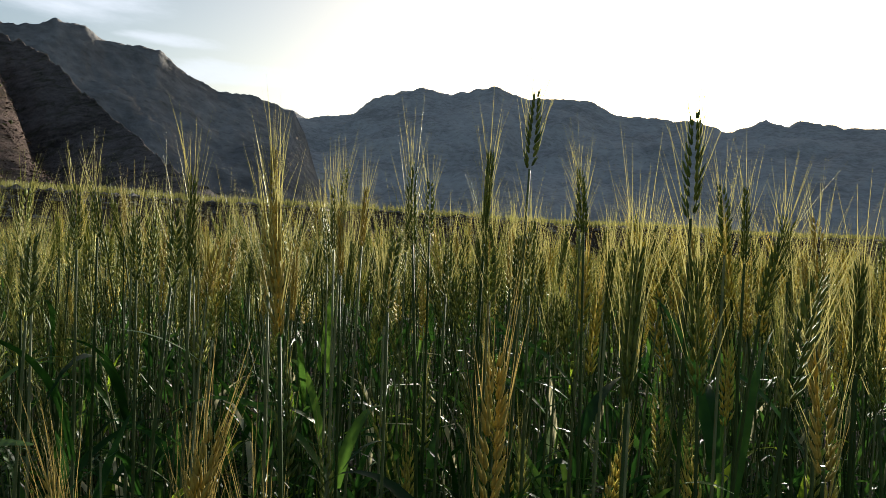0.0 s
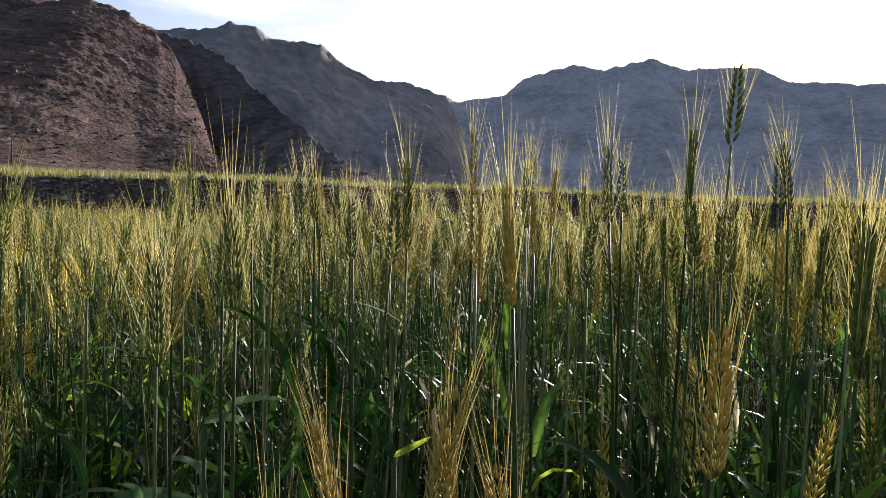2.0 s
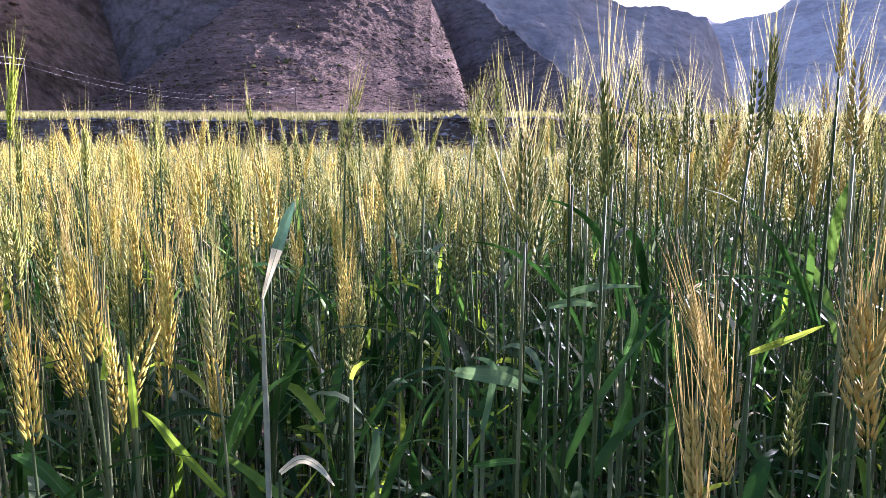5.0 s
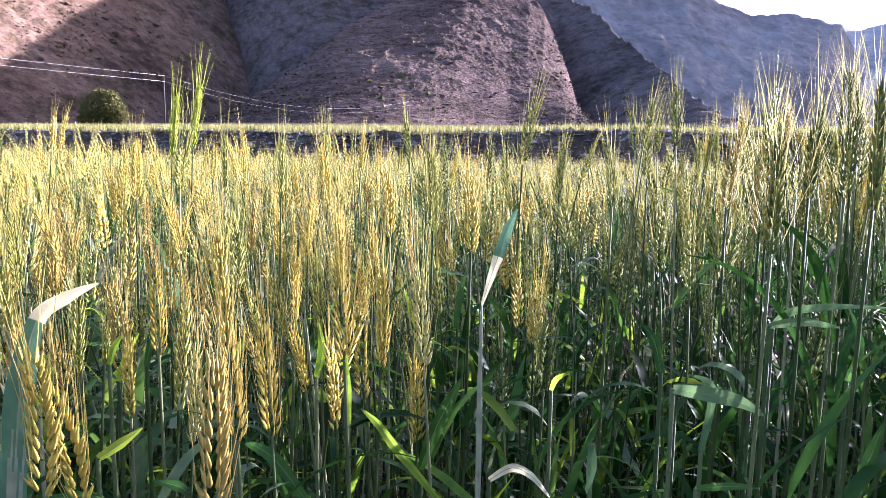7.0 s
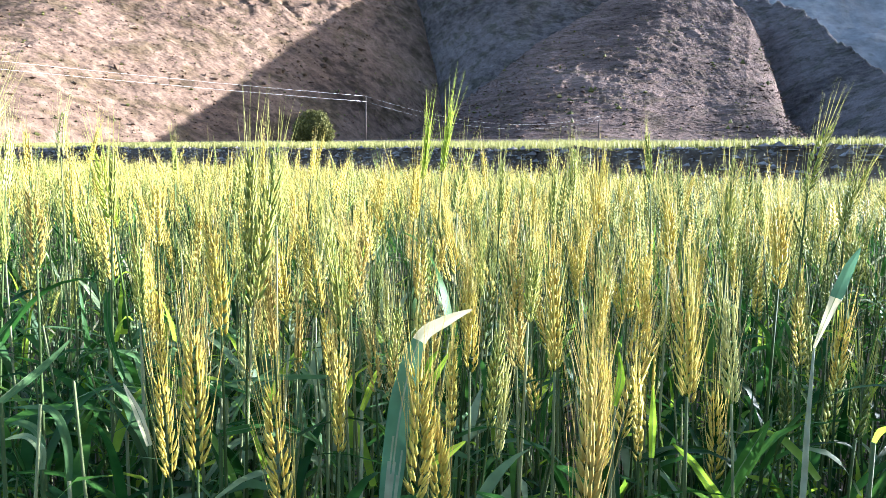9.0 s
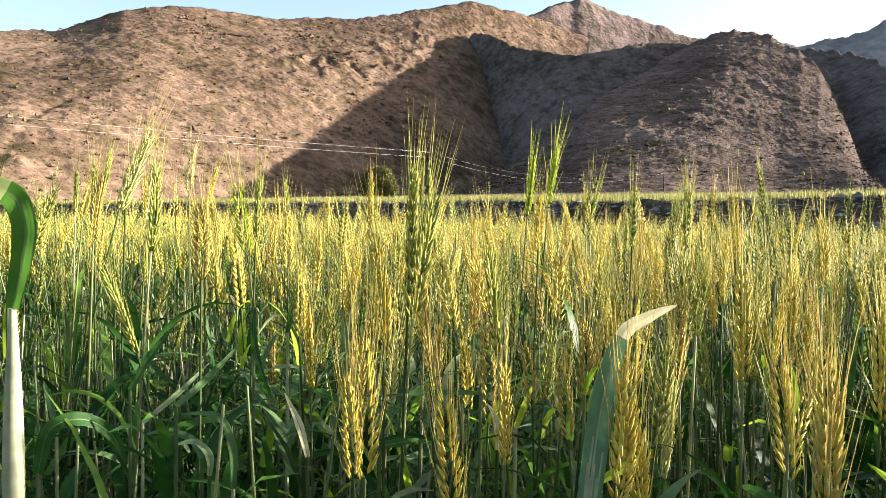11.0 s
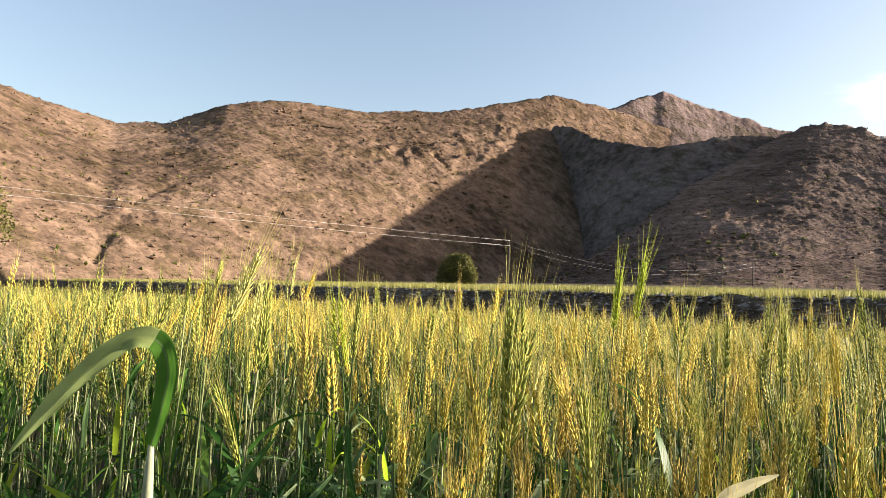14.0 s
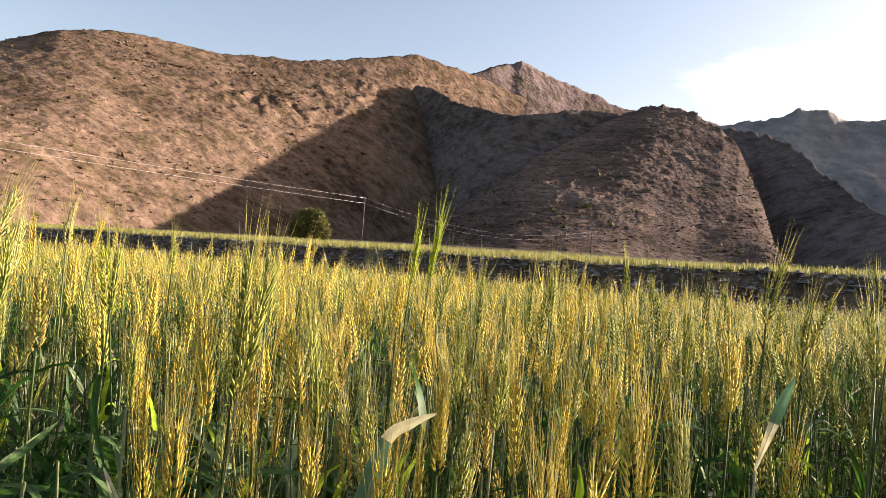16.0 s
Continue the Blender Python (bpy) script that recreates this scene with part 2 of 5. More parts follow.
def plain_material(name, colour, rough=0.6, metal=0.0, grain=20.0):
    m, n, l = material(name)
    tex = n.new("ShaderNodeTexNoise")
    tex.inputs["Scale"].default_value, tex.inputs["Detail"].default_value = grain, 6
    r = ramp(n, [(0.3, tuple(c * 0.6 for c in colour)), (0.7, tuple(min(1, c * 1.2) for c in colour))])
    l.new(tex.outputs[0], r.inputs[0])
    l.new(r.outputs[0], n["Principled BSDF"].inputs["Base Color"])
    n["Principled BSDF"].inputs["Roughness"].default_value = rough
    n["Principled BSDF"].inputs["Metallic"].default_value = metal
    return m


POLE_WOOD = plain_material("weathered_pole", (0.06, 0.042, 0.034), 0.8, 0, 3)
WIRE = plain_material("aluminium_wire", (0.58, 0.55, 0.52), 0.7, 0.0, 5)
BARK = plain_material("grey_bark", (0.12, 0.09, 0.07), 0.9, 0, 8)
CERAMIC = plain_material("insulator_glaze", (0.45, 0.35, 0.28), 0.3, 0, 8)

# ---- mesh helpers ----


def mesh_from(name, verts, tris, mats, index=None, smooth=False):
    """One mesh from arrays of corners and triangles."""
    verts, tris = np.asarray(verts, np.float32), np.asarray(tris, np.int32)
    me = bpy.data.meshes.new(name)
    me.vertices.add(len(verts))
    me.vertices.foreach_set("co", verts.ravel())
    me.loops.add(tris.size)
    me.loops.foreach_set("vertex_index", tris.ravel())
    me.polygons.add(len(tris))
    me.polygons.foreach_set("loop_start", np.arange(0, tris.size, 3, dtype=np.int32))
    for m in mats:
        me.materials.append(m)
    if index is not None:
        me.polygons.foreach_set("material_index", np.asarray(index, np.int32))
    me.polygons.foreach_set("use_smooth", np.full(len(tris), smooth))
    me.update(calc_edges=True)
    return me


def part(name, me, parent, label=""):
    ob = new(name, me)
    ob.parent = parent
    return tagged(ob, label)


def tube(points, radii, sides=6, cap=True):
    """A tapered tube along a line of points."""
    pts = [Vector(p) for p in points]
    v, t = [], []
    for i, p in enumerate(pts):
        d = (pts[min(i + 1, len(pts) - 1)] - pts[max(i - 1, 0)]).normalized()
        side = d.cross(Vector((0.31, 0.95, 0.02)) if abs(d.z) > 0.5 else Vector((0, 0, 1))).normalized()
        up = side.cross(d)
        for k in range(sides):
            a = 2 * math.pi * k / sides
            v.append(p + (side * math.cos(a) + up * math.sin(a)) * radii[i])
    for i in range(len(pts) - 1):
        for k in range(sides):
            a, b = i * sides + k, i * sides + (k + 1) % sides
            t += [(a, b, b + sides), (a, b + sides, a + sides)]
    if cap:
        for k in range(1, sides - 1):
            t.append((0, k + 1, k))
            e = (len(pts) - 1) * sides
            t.append((e, e + k, e + k + 1))
    return [tuple(p) for p in v], t


def joined(pieces):
    v, t = [], []
    for pv, pt in pieces:
        k = len(v)
        v += list(pv)
        t += [(a + k, b + k, c + k) for a, b, c in pt]
    return v, t


# ---- ground: one sheet with the stony terrace bank beyond the field ----
BANK_AZ, BANK_AT, BANK_TOP = 20.0, 28.0, 1.97
BN = bearing(BANK_AZ, 1.0)
BU = Vector((BN.y, -BN.x, 0))     # along the bank


def bank_line(u):
    return BANK_AT + 0.9 * noise.noise((u * 0.07, 3.1, 0)) + 0.35 * noise.noise((u * 0.4, 1.7, 0))


def ground_z(x, y):
    v, u = x * BN.x + y * BN.y, x * BU.x + y * BU.y
    d = v - bank_line(u)
    if d <= 0:
        return 0.0
    rise = BANK_TOP + 0.18 * noise.noise((u * 0.12, 7.7, 0))
    wall = min(1.0, d / 1.1)
    z = rise * wall ** 0.6
    side = max(0.0, min(1.0, (math.degrees(math.atan2(-x, y)) - 12.0) / 30.0))
    z += (0.022 + 0.033 * side) * max(0.0, min(d - 1.1, 210.0))
    return z


def build_ground():
    us = sorted(set([float(s * k) for k in (0, *np.geomspace(1, 3600, 60)) for s in (1, -1)] + list(np.arange(-60, 60, 0.7))))
    vs = list(-np.geomspace(3600, 1, 26)) + [0, 4, 10, 18, 24] + list(np.arange(25.6, 33, 0.22)) + list(33 + np.geomspace(0.8, 3600, 46))
    verts = []
    for v in vs:
        for u in us:
            x, y = BN.x * v + BU.x * u, BN.y * v + BU.y * u
            z = ground_z(x, y)
            d = v - bank_line(u)
            if 0 < d < 3 and abs(u) < 80:
                z += 0.22 * noise.fractal((u * 0.9, v * 0.9, 0), 0.6, 2.1, 4)
            verts.append((x, y, z))
    n, tris = len(us), []
    for i in range(len(vs) - 1):
        for j in range(n - 1):
            a = i * n + j
            tris += [(a, a + n, a + n + 1), (a, a + n + 1, a + 1)]
    ob = new("ground", mesh_from("ground", verts, tris, [SOIL], smooth=True))
    tagged(ob, "dry brown soil rising over a terrace bank to the hills", "ground", kind="structure")


build_ground()

# ---- mountains ----


def mountain(name, label, crest, mat, steps, rough=0.08, seed=0.0, shape=1.25, back=0.5, gully=0.02, jag=0.012, dents=(), wobble=0.10, crags=(), even=0):
    """A hillside from its foot to its crest and down behind: crest rows of azimuth, elevation, distance, distance of the foot."""
    c = np.array(crest, float)
    na, ns = steps
    azs = np.linspace(c[:, 0].min(), c[:, 0].max(), na)
    order = np.argsort(c[:, 0])
    el, rc, rb = (np.interp(azs, c[order, 0], c[order, k]) for k in (1, 2, 3))
    jitter = [wobble * noise.fractal((a * 1.1 + seed, 2.0, seed), 0.5, 2.1, 5) for a in azs]
    kern = np.ones(3) / 3
    rc, rb = (np.convolve(np.pad(q, 1, mode='edge'), kern, 'valid') for q in (rc, rb))
    tops = 0.95 + rc * np.tan(np.radians(el))
    mean_tops = tops
    if even:                      # below the crest the face runs on evenly from side to side
        kern = np.exp(-0.5 * (np.arange(-3 * even, 3 * even + 1) / even) ** 2)
        mean_tops = np.convolve(np.pad(tops, 3 * even, mode='edge'), kern / kern.sum(), 'valid')
    ss = np.concatenate([np.linspace(0, 1, ns - ns // 5), 1 + np.linspace(0, 1, ns // 5 + 1)[1:] * back])
    verts = []
    for i, az in enumerate(azs):
        for s in ss:
            top = mean_tops[i] + (tops[i] - mean_tops[i]) * min(1.0, s) ** 7
            r = rb[i] + (rc[i] - rb[i]) * s
            p = bearing(az, r)
            foot = ground_z(p.x, p.y) - 1.0
            f = s ** shape if s <= 1 else 1 - (s - 1) * 1.3
            z = foot + (top - foot) * f
            z += rc[i] * radians(jitter[i]) * min(1.0, s) ** 45
            hump = math.sin(math.pi * min(s, 1.0)) ** 0.7
            size = max(top - foot, 4)
            q = Vector((p.x * gully + seed, p.y * gully, 0))
            big = noise.fractal(q, 0.8, 2.0, 6)
            ridged = 1 - abs(noise.noise(q * 2.3 + Vector((5, 3, 0)))) * 2
            z += size * rough * hump * (big + 0.5 * (ridged - 0.5))
            z += size * jag * noise.fractal(q * 9, 0.5, 2.2, 4) * (0.35 + 0.65 * min(1, s * 3)) * min(1, s * 8)
            for a0, s0, wide, high, amount in crags:
                k = math.exp(-((az - a0) / wide) ** 2 - ((s - s0) / high) ** 2)
                if k > 0.03:
                    cut = 1 - 2 * abs(noise.noise((p.x * 0.07 + 3, p.y * 0.07, s * 9)))
                    z += amount * k * (cut * abs(cut) + 0.7 * noise.noise((p.x * 0.19, p.y * 0.19, s * 21)))
            for a0, s0, a1, s1, wide, deep in dents:
                k = max(0.0, min(1.0, ((az - a0) * (a1 - a0) + (s - s0) * 400 * (s1 - s0)) / ((a1 - a0) ** 2 + 400 * (s1 - s0) ** 2)))
                off = math.hypot(az - a0 - k * (a1 - a0), 20 * (s - s0 - k * (s1 - s0))) / wide
                z -= deep * math.exp(-off * off) * (1 - 0.5 * k)
            verts.append((p.x, p.y, z))
    m, tris = len(ss), []
    for i in range(na - 1):
        for j in range(m - 1):
            a = i * m + j
            tris += [(a, a + 1, a + m + 1), (a, a + m + 1, a + m)]
    tris = [(a, c2, b) for a, b, c2 in tris]
    ob = new(name, mesh_from(name, verts, tris, [mat], smooth=True))
    return tagged(ob, label, "mountain", kind="structure")


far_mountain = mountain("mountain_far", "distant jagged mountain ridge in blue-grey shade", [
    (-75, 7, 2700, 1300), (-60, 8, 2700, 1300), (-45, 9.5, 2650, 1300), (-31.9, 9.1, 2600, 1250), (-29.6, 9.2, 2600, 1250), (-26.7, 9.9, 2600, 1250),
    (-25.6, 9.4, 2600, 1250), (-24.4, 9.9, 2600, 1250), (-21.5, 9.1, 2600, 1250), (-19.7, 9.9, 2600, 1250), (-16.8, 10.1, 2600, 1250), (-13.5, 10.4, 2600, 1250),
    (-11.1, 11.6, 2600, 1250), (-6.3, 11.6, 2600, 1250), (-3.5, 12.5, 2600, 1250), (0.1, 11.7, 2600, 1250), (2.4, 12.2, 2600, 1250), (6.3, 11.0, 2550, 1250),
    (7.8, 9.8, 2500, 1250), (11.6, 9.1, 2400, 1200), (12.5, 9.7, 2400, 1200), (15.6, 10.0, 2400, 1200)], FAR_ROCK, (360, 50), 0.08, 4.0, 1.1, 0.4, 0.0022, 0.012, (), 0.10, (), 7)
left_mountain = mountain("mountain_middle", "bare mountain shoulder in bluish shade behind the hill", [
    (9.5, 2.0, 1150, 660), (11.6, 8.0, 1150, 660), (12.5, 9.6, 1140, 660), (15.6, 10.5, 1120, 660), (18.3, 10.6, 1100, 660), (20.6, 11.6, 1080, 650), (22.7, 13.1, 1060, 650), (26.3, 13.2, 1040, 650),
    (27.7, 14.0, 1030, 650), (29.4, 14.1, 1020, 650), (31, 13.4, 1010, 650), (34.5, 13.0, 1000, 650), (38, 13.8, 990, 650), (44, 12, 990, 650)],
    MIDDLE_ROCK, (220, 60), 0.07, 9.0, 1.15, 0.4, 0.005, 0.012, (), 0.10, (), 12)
back_mountain = mountain("mountain_back", "sunlit brown mountain top behind the ridge", [
    (36, 12.6, 900, 640), (41.9, 14.2, 870, 620), (43, 14.4, 860, 615), (44.5, 15.1, 850, 610), (47.7, 16.2, 825, 600), (49.6, 17.0, 810, 590), (50.6, 17.4, 805, 585), (51.4, 17.3, 800, 580), (53, 16.7, 770, 560), (55.3, 16.2, 740, 540), (60, 15, 720, 540)],
    BACK_ROCK, (170, 70), 0.02, 2.0, 1.1, 0.4, 0.002, 0.012, (), 0.10, (), 9)
sunny_mountain = mountain("mountain_sunlit", "rugged red-brown mountain face in low sun", [
    (50, 14.5, 660, 450), (54, 16.0, 640, 430), (57.5, 16.9, 615, 400), (59.2, 17.3, 600, 380), (63.3, 16.6, 570, 340), (68.7, 15.7, 540, 300), (70.9, 15.7, 530, 285), (74.7, 15.3, 510, 265),
    (78.9, 15.5, 490, 245), (81.3, 15.6, 478, 236), (83.1, 15.35, 470, 226), (86, 14.7, 462, 210), (90.1, 12.8, 462, 190), (93.6, 12.3, 450, 175), (98.7, 13.1, 410, 160), (103, 14.1, 375, 152),
    (112, 16, 350, 160), (125, 15, 350, 160), (140, 9, 380, 170)], SUNNY_ROCK, (500, 150), 0.010, 1.0, 1.05, 0.4, 0.011, 0.005,
    ((94.3, 0.08, 92.0, 0.26, 0.25, 0.8), (92.0, 0.28, 88.0, 0.44, 0.3, 0.9), (94.2, 0.05, 93.8, 0.8, 0.7, 1.0), (69.0, 0.62, 68.0, 0.54, 0.25, 4)), 0.10,
    ((71, 0.62, 6, 0.13, 2.6), (64, 0.70, 4, 0.16, 1.8), (80, 0.70, 5, 0.12, 1.0), (97, 0.62, 6, 0.2, 0.8), (92, 0.22, 2.2, 0.12, 1.8), (58, 0.85, 5, 0.12, 1.2)), 26)
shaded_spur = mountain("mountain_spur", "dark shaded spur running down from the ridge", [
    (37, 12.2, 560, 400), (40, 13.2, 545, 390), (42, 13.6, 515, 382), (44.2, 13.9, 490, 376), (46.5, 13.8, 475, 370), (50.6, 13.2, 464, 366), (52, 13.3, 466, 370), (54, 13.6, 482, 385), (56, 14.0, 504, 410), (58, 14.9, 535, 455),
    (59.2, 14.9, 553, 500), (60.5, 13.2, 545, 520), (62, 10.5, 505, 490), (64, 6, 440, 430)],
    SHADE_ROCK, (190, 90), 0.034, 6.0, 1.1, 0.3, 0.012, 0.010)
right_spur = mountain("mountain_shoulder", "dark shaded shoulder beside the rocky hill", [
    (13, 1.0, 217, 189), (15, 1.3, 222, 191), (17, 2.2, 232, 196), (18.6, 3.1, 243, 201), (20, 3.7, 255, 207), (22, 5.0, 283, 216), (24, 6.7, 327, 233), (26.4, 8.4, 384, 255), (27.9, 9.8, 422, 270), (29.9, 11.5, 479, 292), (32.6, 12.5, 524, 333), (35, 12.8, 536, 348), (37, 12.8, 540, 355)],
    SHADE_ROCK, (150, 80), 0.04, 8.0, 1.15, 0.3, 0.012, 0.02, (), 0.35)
rocky_hill = mountain("hill_rocky", "rocky brown hill covered in scree, half in shade", [
    (26, 1.4, 175, 160), (27.5, 2.0, 190, 165), (29.7, 3.2, 222, 178), (30.6, 4.4, 260, 184), (31.5, 7.0, 318, 190), (32.4, 9.2, 372, 194), (33.4, 11.2, 425, 196), (34.6, 12.5, 460, 197), (36, 13.4, 490, 197), (37.5, 14.1, 512, 194), (38.9, 14.4, 520, 192), (40.5, 14.3, 512, 188), (42, 13.8, 497, 185), (44, 12.8, 458, 182), (46, 11.6, 415, 180),
    (48, 10.5, 375, 180), (50, 9.2, 340, 181), (53, 6.7, 305, 188), (56, 4.4, 278, 200), (59, 2.8, 262, 220), (61, 2.0, 255, 230)], HILL_ROCK, (300, 130), 0.006, 3.0, 1.2, 0.4, 0.016, 0.0045, (), 0.22, ((40, 0.6, 8, 0.25, 0.6), (48, 0.5, 6, 0.3, 0.5)))
for hill in (far_mountain, left_mountain, back_mountain, sunny_mountain, shaded_spur, right_spur, rocky_hill):
    hill["category"] = "mountain"

# ---- wheat ----
# A template holds corners as (x, y, z above the ear's foot or sideways, share of the stalk's height), triangles and material slots.
SLOTS = [EAR_GREEN, EAR_GOLD, AWN_GREEN, AWN_GOLD, STEM, LEAF, LEAF_DRY, EAR_DARK, AWN_DARK]


def floret(base, way, length, width, sides, rings):
    """A pointed grain husk."""
    way = Vector(way).normalized()
    s = way.cross(Vector((0.2, 0.9, 0.1))).normalized()
    u = s.cross(way)
    base = Vector(base)
    v = [base]
    prof = {1: [(0.36, 1.0)], 2: [(0.22, 0.95), (0.55, 0.72)], 3: [(0.15, 0.65), (0.42, 1.0), (0.75, 0.62)]}[rings]
    for h, w in prof:
        for k in range(sides):
            a = 2 * math.pi * k / sides
            v.append(base + way * length * h + (s * math.cos(a) + u * math.sin(a)) * width * w)
    v.append(base + way * length)
    t = []
    for k in range(sides):
        k2 = (k + 1) % sides
        t.append((0, 1 + k2, 1 + k))
        for r in range(rings - 1):
            a, b = 1 + r * sides + k, 1 + r * sides + k2
            t += [(a, b, b + sides), (a, b + sides, a + sides)]
        e = 1 + (rings - 1) * sides
        t.append((e + k, e + k2, len(v) - 1))
    return [tuple(p) for p in v], t


def awn(base, way, length, width, curl, segs):
    """A long thin bristle, a channelled strip, slightly bowed."""
    base, way = Vector(base), Vector(way).normalized()
    if segs == 0:
        s = way.cross(Vector((curl * 3, 0.4 - curl, 0.1))).normalized() * width
        return [tuple(base - s), tuple(base + s), tuple(base + way * length)], [(0, 1, 2)]
    out = Vector((way.x, way.y, 0)) * curl
    pts = [base + way * length * k / segs + out * (k / segs) ** 2 * length for k in range(segs)]
    v = []
    turn = curl * 40.0
    s = way.cross(Vector((math.cos(turn), math.sin(turn), 0.1))).normalized()
    u = s.cross(way)
    for i, p in enumerate(pts):
        w = width * (1 - 0.6 * i / segs)
        v += [p + s * w, p + u * w * 0.8, p - s * w]
    v.append(base + way * length + out * length)
    t = []
    for i in range(segs - 1):
        for k in range(2):
            a = i * 3 + k
            t += [(a, a + 1, a + 4), (a, a + 4, a + 3)]
    e = (segs - 1) * 3
    for k in range(2):
        t.append((e + k, e + k + 1, len(v) - 1))
    return [tuple(p) for p in v], t


def ear_pieces(rng, level, size=1.0, fan=1.0):
    """Husks and bristles of one long two-rowed ear that stands on the origin. level 0: finest; fan widens the beard."""
    count = {0: 20, 1: 18, 2: 11, 3: 6, 4: 2}[level]
    husks, bristles = [], []
    long = 0.088 * size
    bow = rng.uniform(-0.16, 0.16)
    for i in range(count):
        h = i / (count - 1)
        side = 1 if i % 2 else -1
        girth = (0.72 + 0.42 * math.sin(math.pi * min(1, h * 0.85 + 0.16))) * rng.uniform(0.88, 1.12)
        z = long * h * 0.90 + rng.uniform(-0.0008, 0.0008)
        x = side * 0.0024 * girth + bow * h * h * long
        way = (side * (0.44 - 0.24 * h) * rng.uniform(0.75, 1.25) + bow * h, rng.uniform(-0.10, 0.10), 1)
        tall = {0: 0.0135, 1: 0.0155, 2: 0.019, 3: 0.027, 4: 0.058}[level]
        tips = []
        if level == 0:
            for dx, dy in ((0.8, -1), (0.8, 1), (1.25, 0)):
                w2 = Vector((way[0] * dx * rng.uniform(0.9, 1.2), dy * rng.uniform(0.14, 0.28) + way[1] * 0.8, 1))
                ln = tall * girth ** 0.5 * rng.uniform(0.85, 1.1)
                p = Vector((x * (1 if dy else 1.3), dy * 0.0014, z + (0.0 if dy else 0.0016)))
                husks.append(floret(p, w2, ln, 0.00138 * girth * rng.uniform(0.85, 1.1), 4, 2))
                if dy == (1 if i % 4 < 2 else -1) or (dy == 0 and i % 3 == 0):
                    tips.append((p + w2.normalized() * ln * 0.9, dy))
        else:
            if level == 1:
                for dx, dy in ((0.85, -1), (1.15, 1)):
                    w2 = (way[0] * dx, dy * 0.22 + way[1], 1)
                    husks.append(floret((x * 1.1, dy * 0.0013, z), w2, tall * rng.uniform(0.85, 1.1), 0.0019 * girth, 3, 1))
            else:
                fat = {2: 0.0028, 3: 0.0036, 4: 0.0045}[level]
                husks.append(floret((x * (1.2 if level < 4 else 0.5), 0, z * (1 if level < 4 else 0.55)), way if level < 4 else (way[0] * 0.3, 0, 1), tall, fat * girth, 3, 1))
            more = {1: 1 if i % 5 else 2, 2: 1, 3: 1, 4: 1 + i % 2}[level]
            tips = [(Vector((x * 1.3, 0, z + tall * 0.7)), rng.choice((-1, 0, 1))) for _ in range(more)]
        for p, dy in tips:
            spread = (0.24 - 0.10 * h) * fan
            w2 = (side * rng.uniform(0.02, spread) + bow, dy * rng.uniform(0.02, spread) * 0.8 + rng.uniform(-0.05, 0.05), 1)
            ln = rng.uniform(0.042, 0.070) * size * (0.95 + 0.1 * h) * (0.65 + 0.35 * fan)
            thick = {0: 0.00027, 1: 0.00032, 2: 0.0005, 3: 0.0008, 4: 0.0013}[level]
            bristles.append(awn(p, w2, ln, thick, rng.uniform(-0.05, 0.28), {0: 2, 1: 1, 2: 0, 3: 0, 4: 0}[level]))
    return husks, bristles


def blade(rng, length, width, rise, droop, segs, twist=0.5, fold=0.25):
    """A leaf blade from the origin along +x: rises, arches over and tapers; folded along its midrib."""
    v, t = [], []
    x = z = 0.0
    ang = rise
    for i in range(segs + 1):
        h = i / segs
        w = width * (0.55 + 0.45 * math.sin(math.pi * min(1, h * 1.2 + 0.15))) * (1 - h ** 3) + 0.0002
        tw = twist * h
        cy, cz = math.cos(tw), math.sin(tw)
        v += [(x, -w * cy, z - w * cz + fold * w), (x, 0, z), (x, w * cy, z + w * cz + fold * w)]
        ang = rise - droop * (h ** 1.6)
        x += math.cos(ang) * length / segs
        z += math.sin(ang) * length / segs
    for i in range(segs):
        a = i * 3
        for k in (0, 1):
            t += [(a + k, a + k + 3, a + k + 4), (a + k, a + k + 4, a + k + 1)]
    return v, t


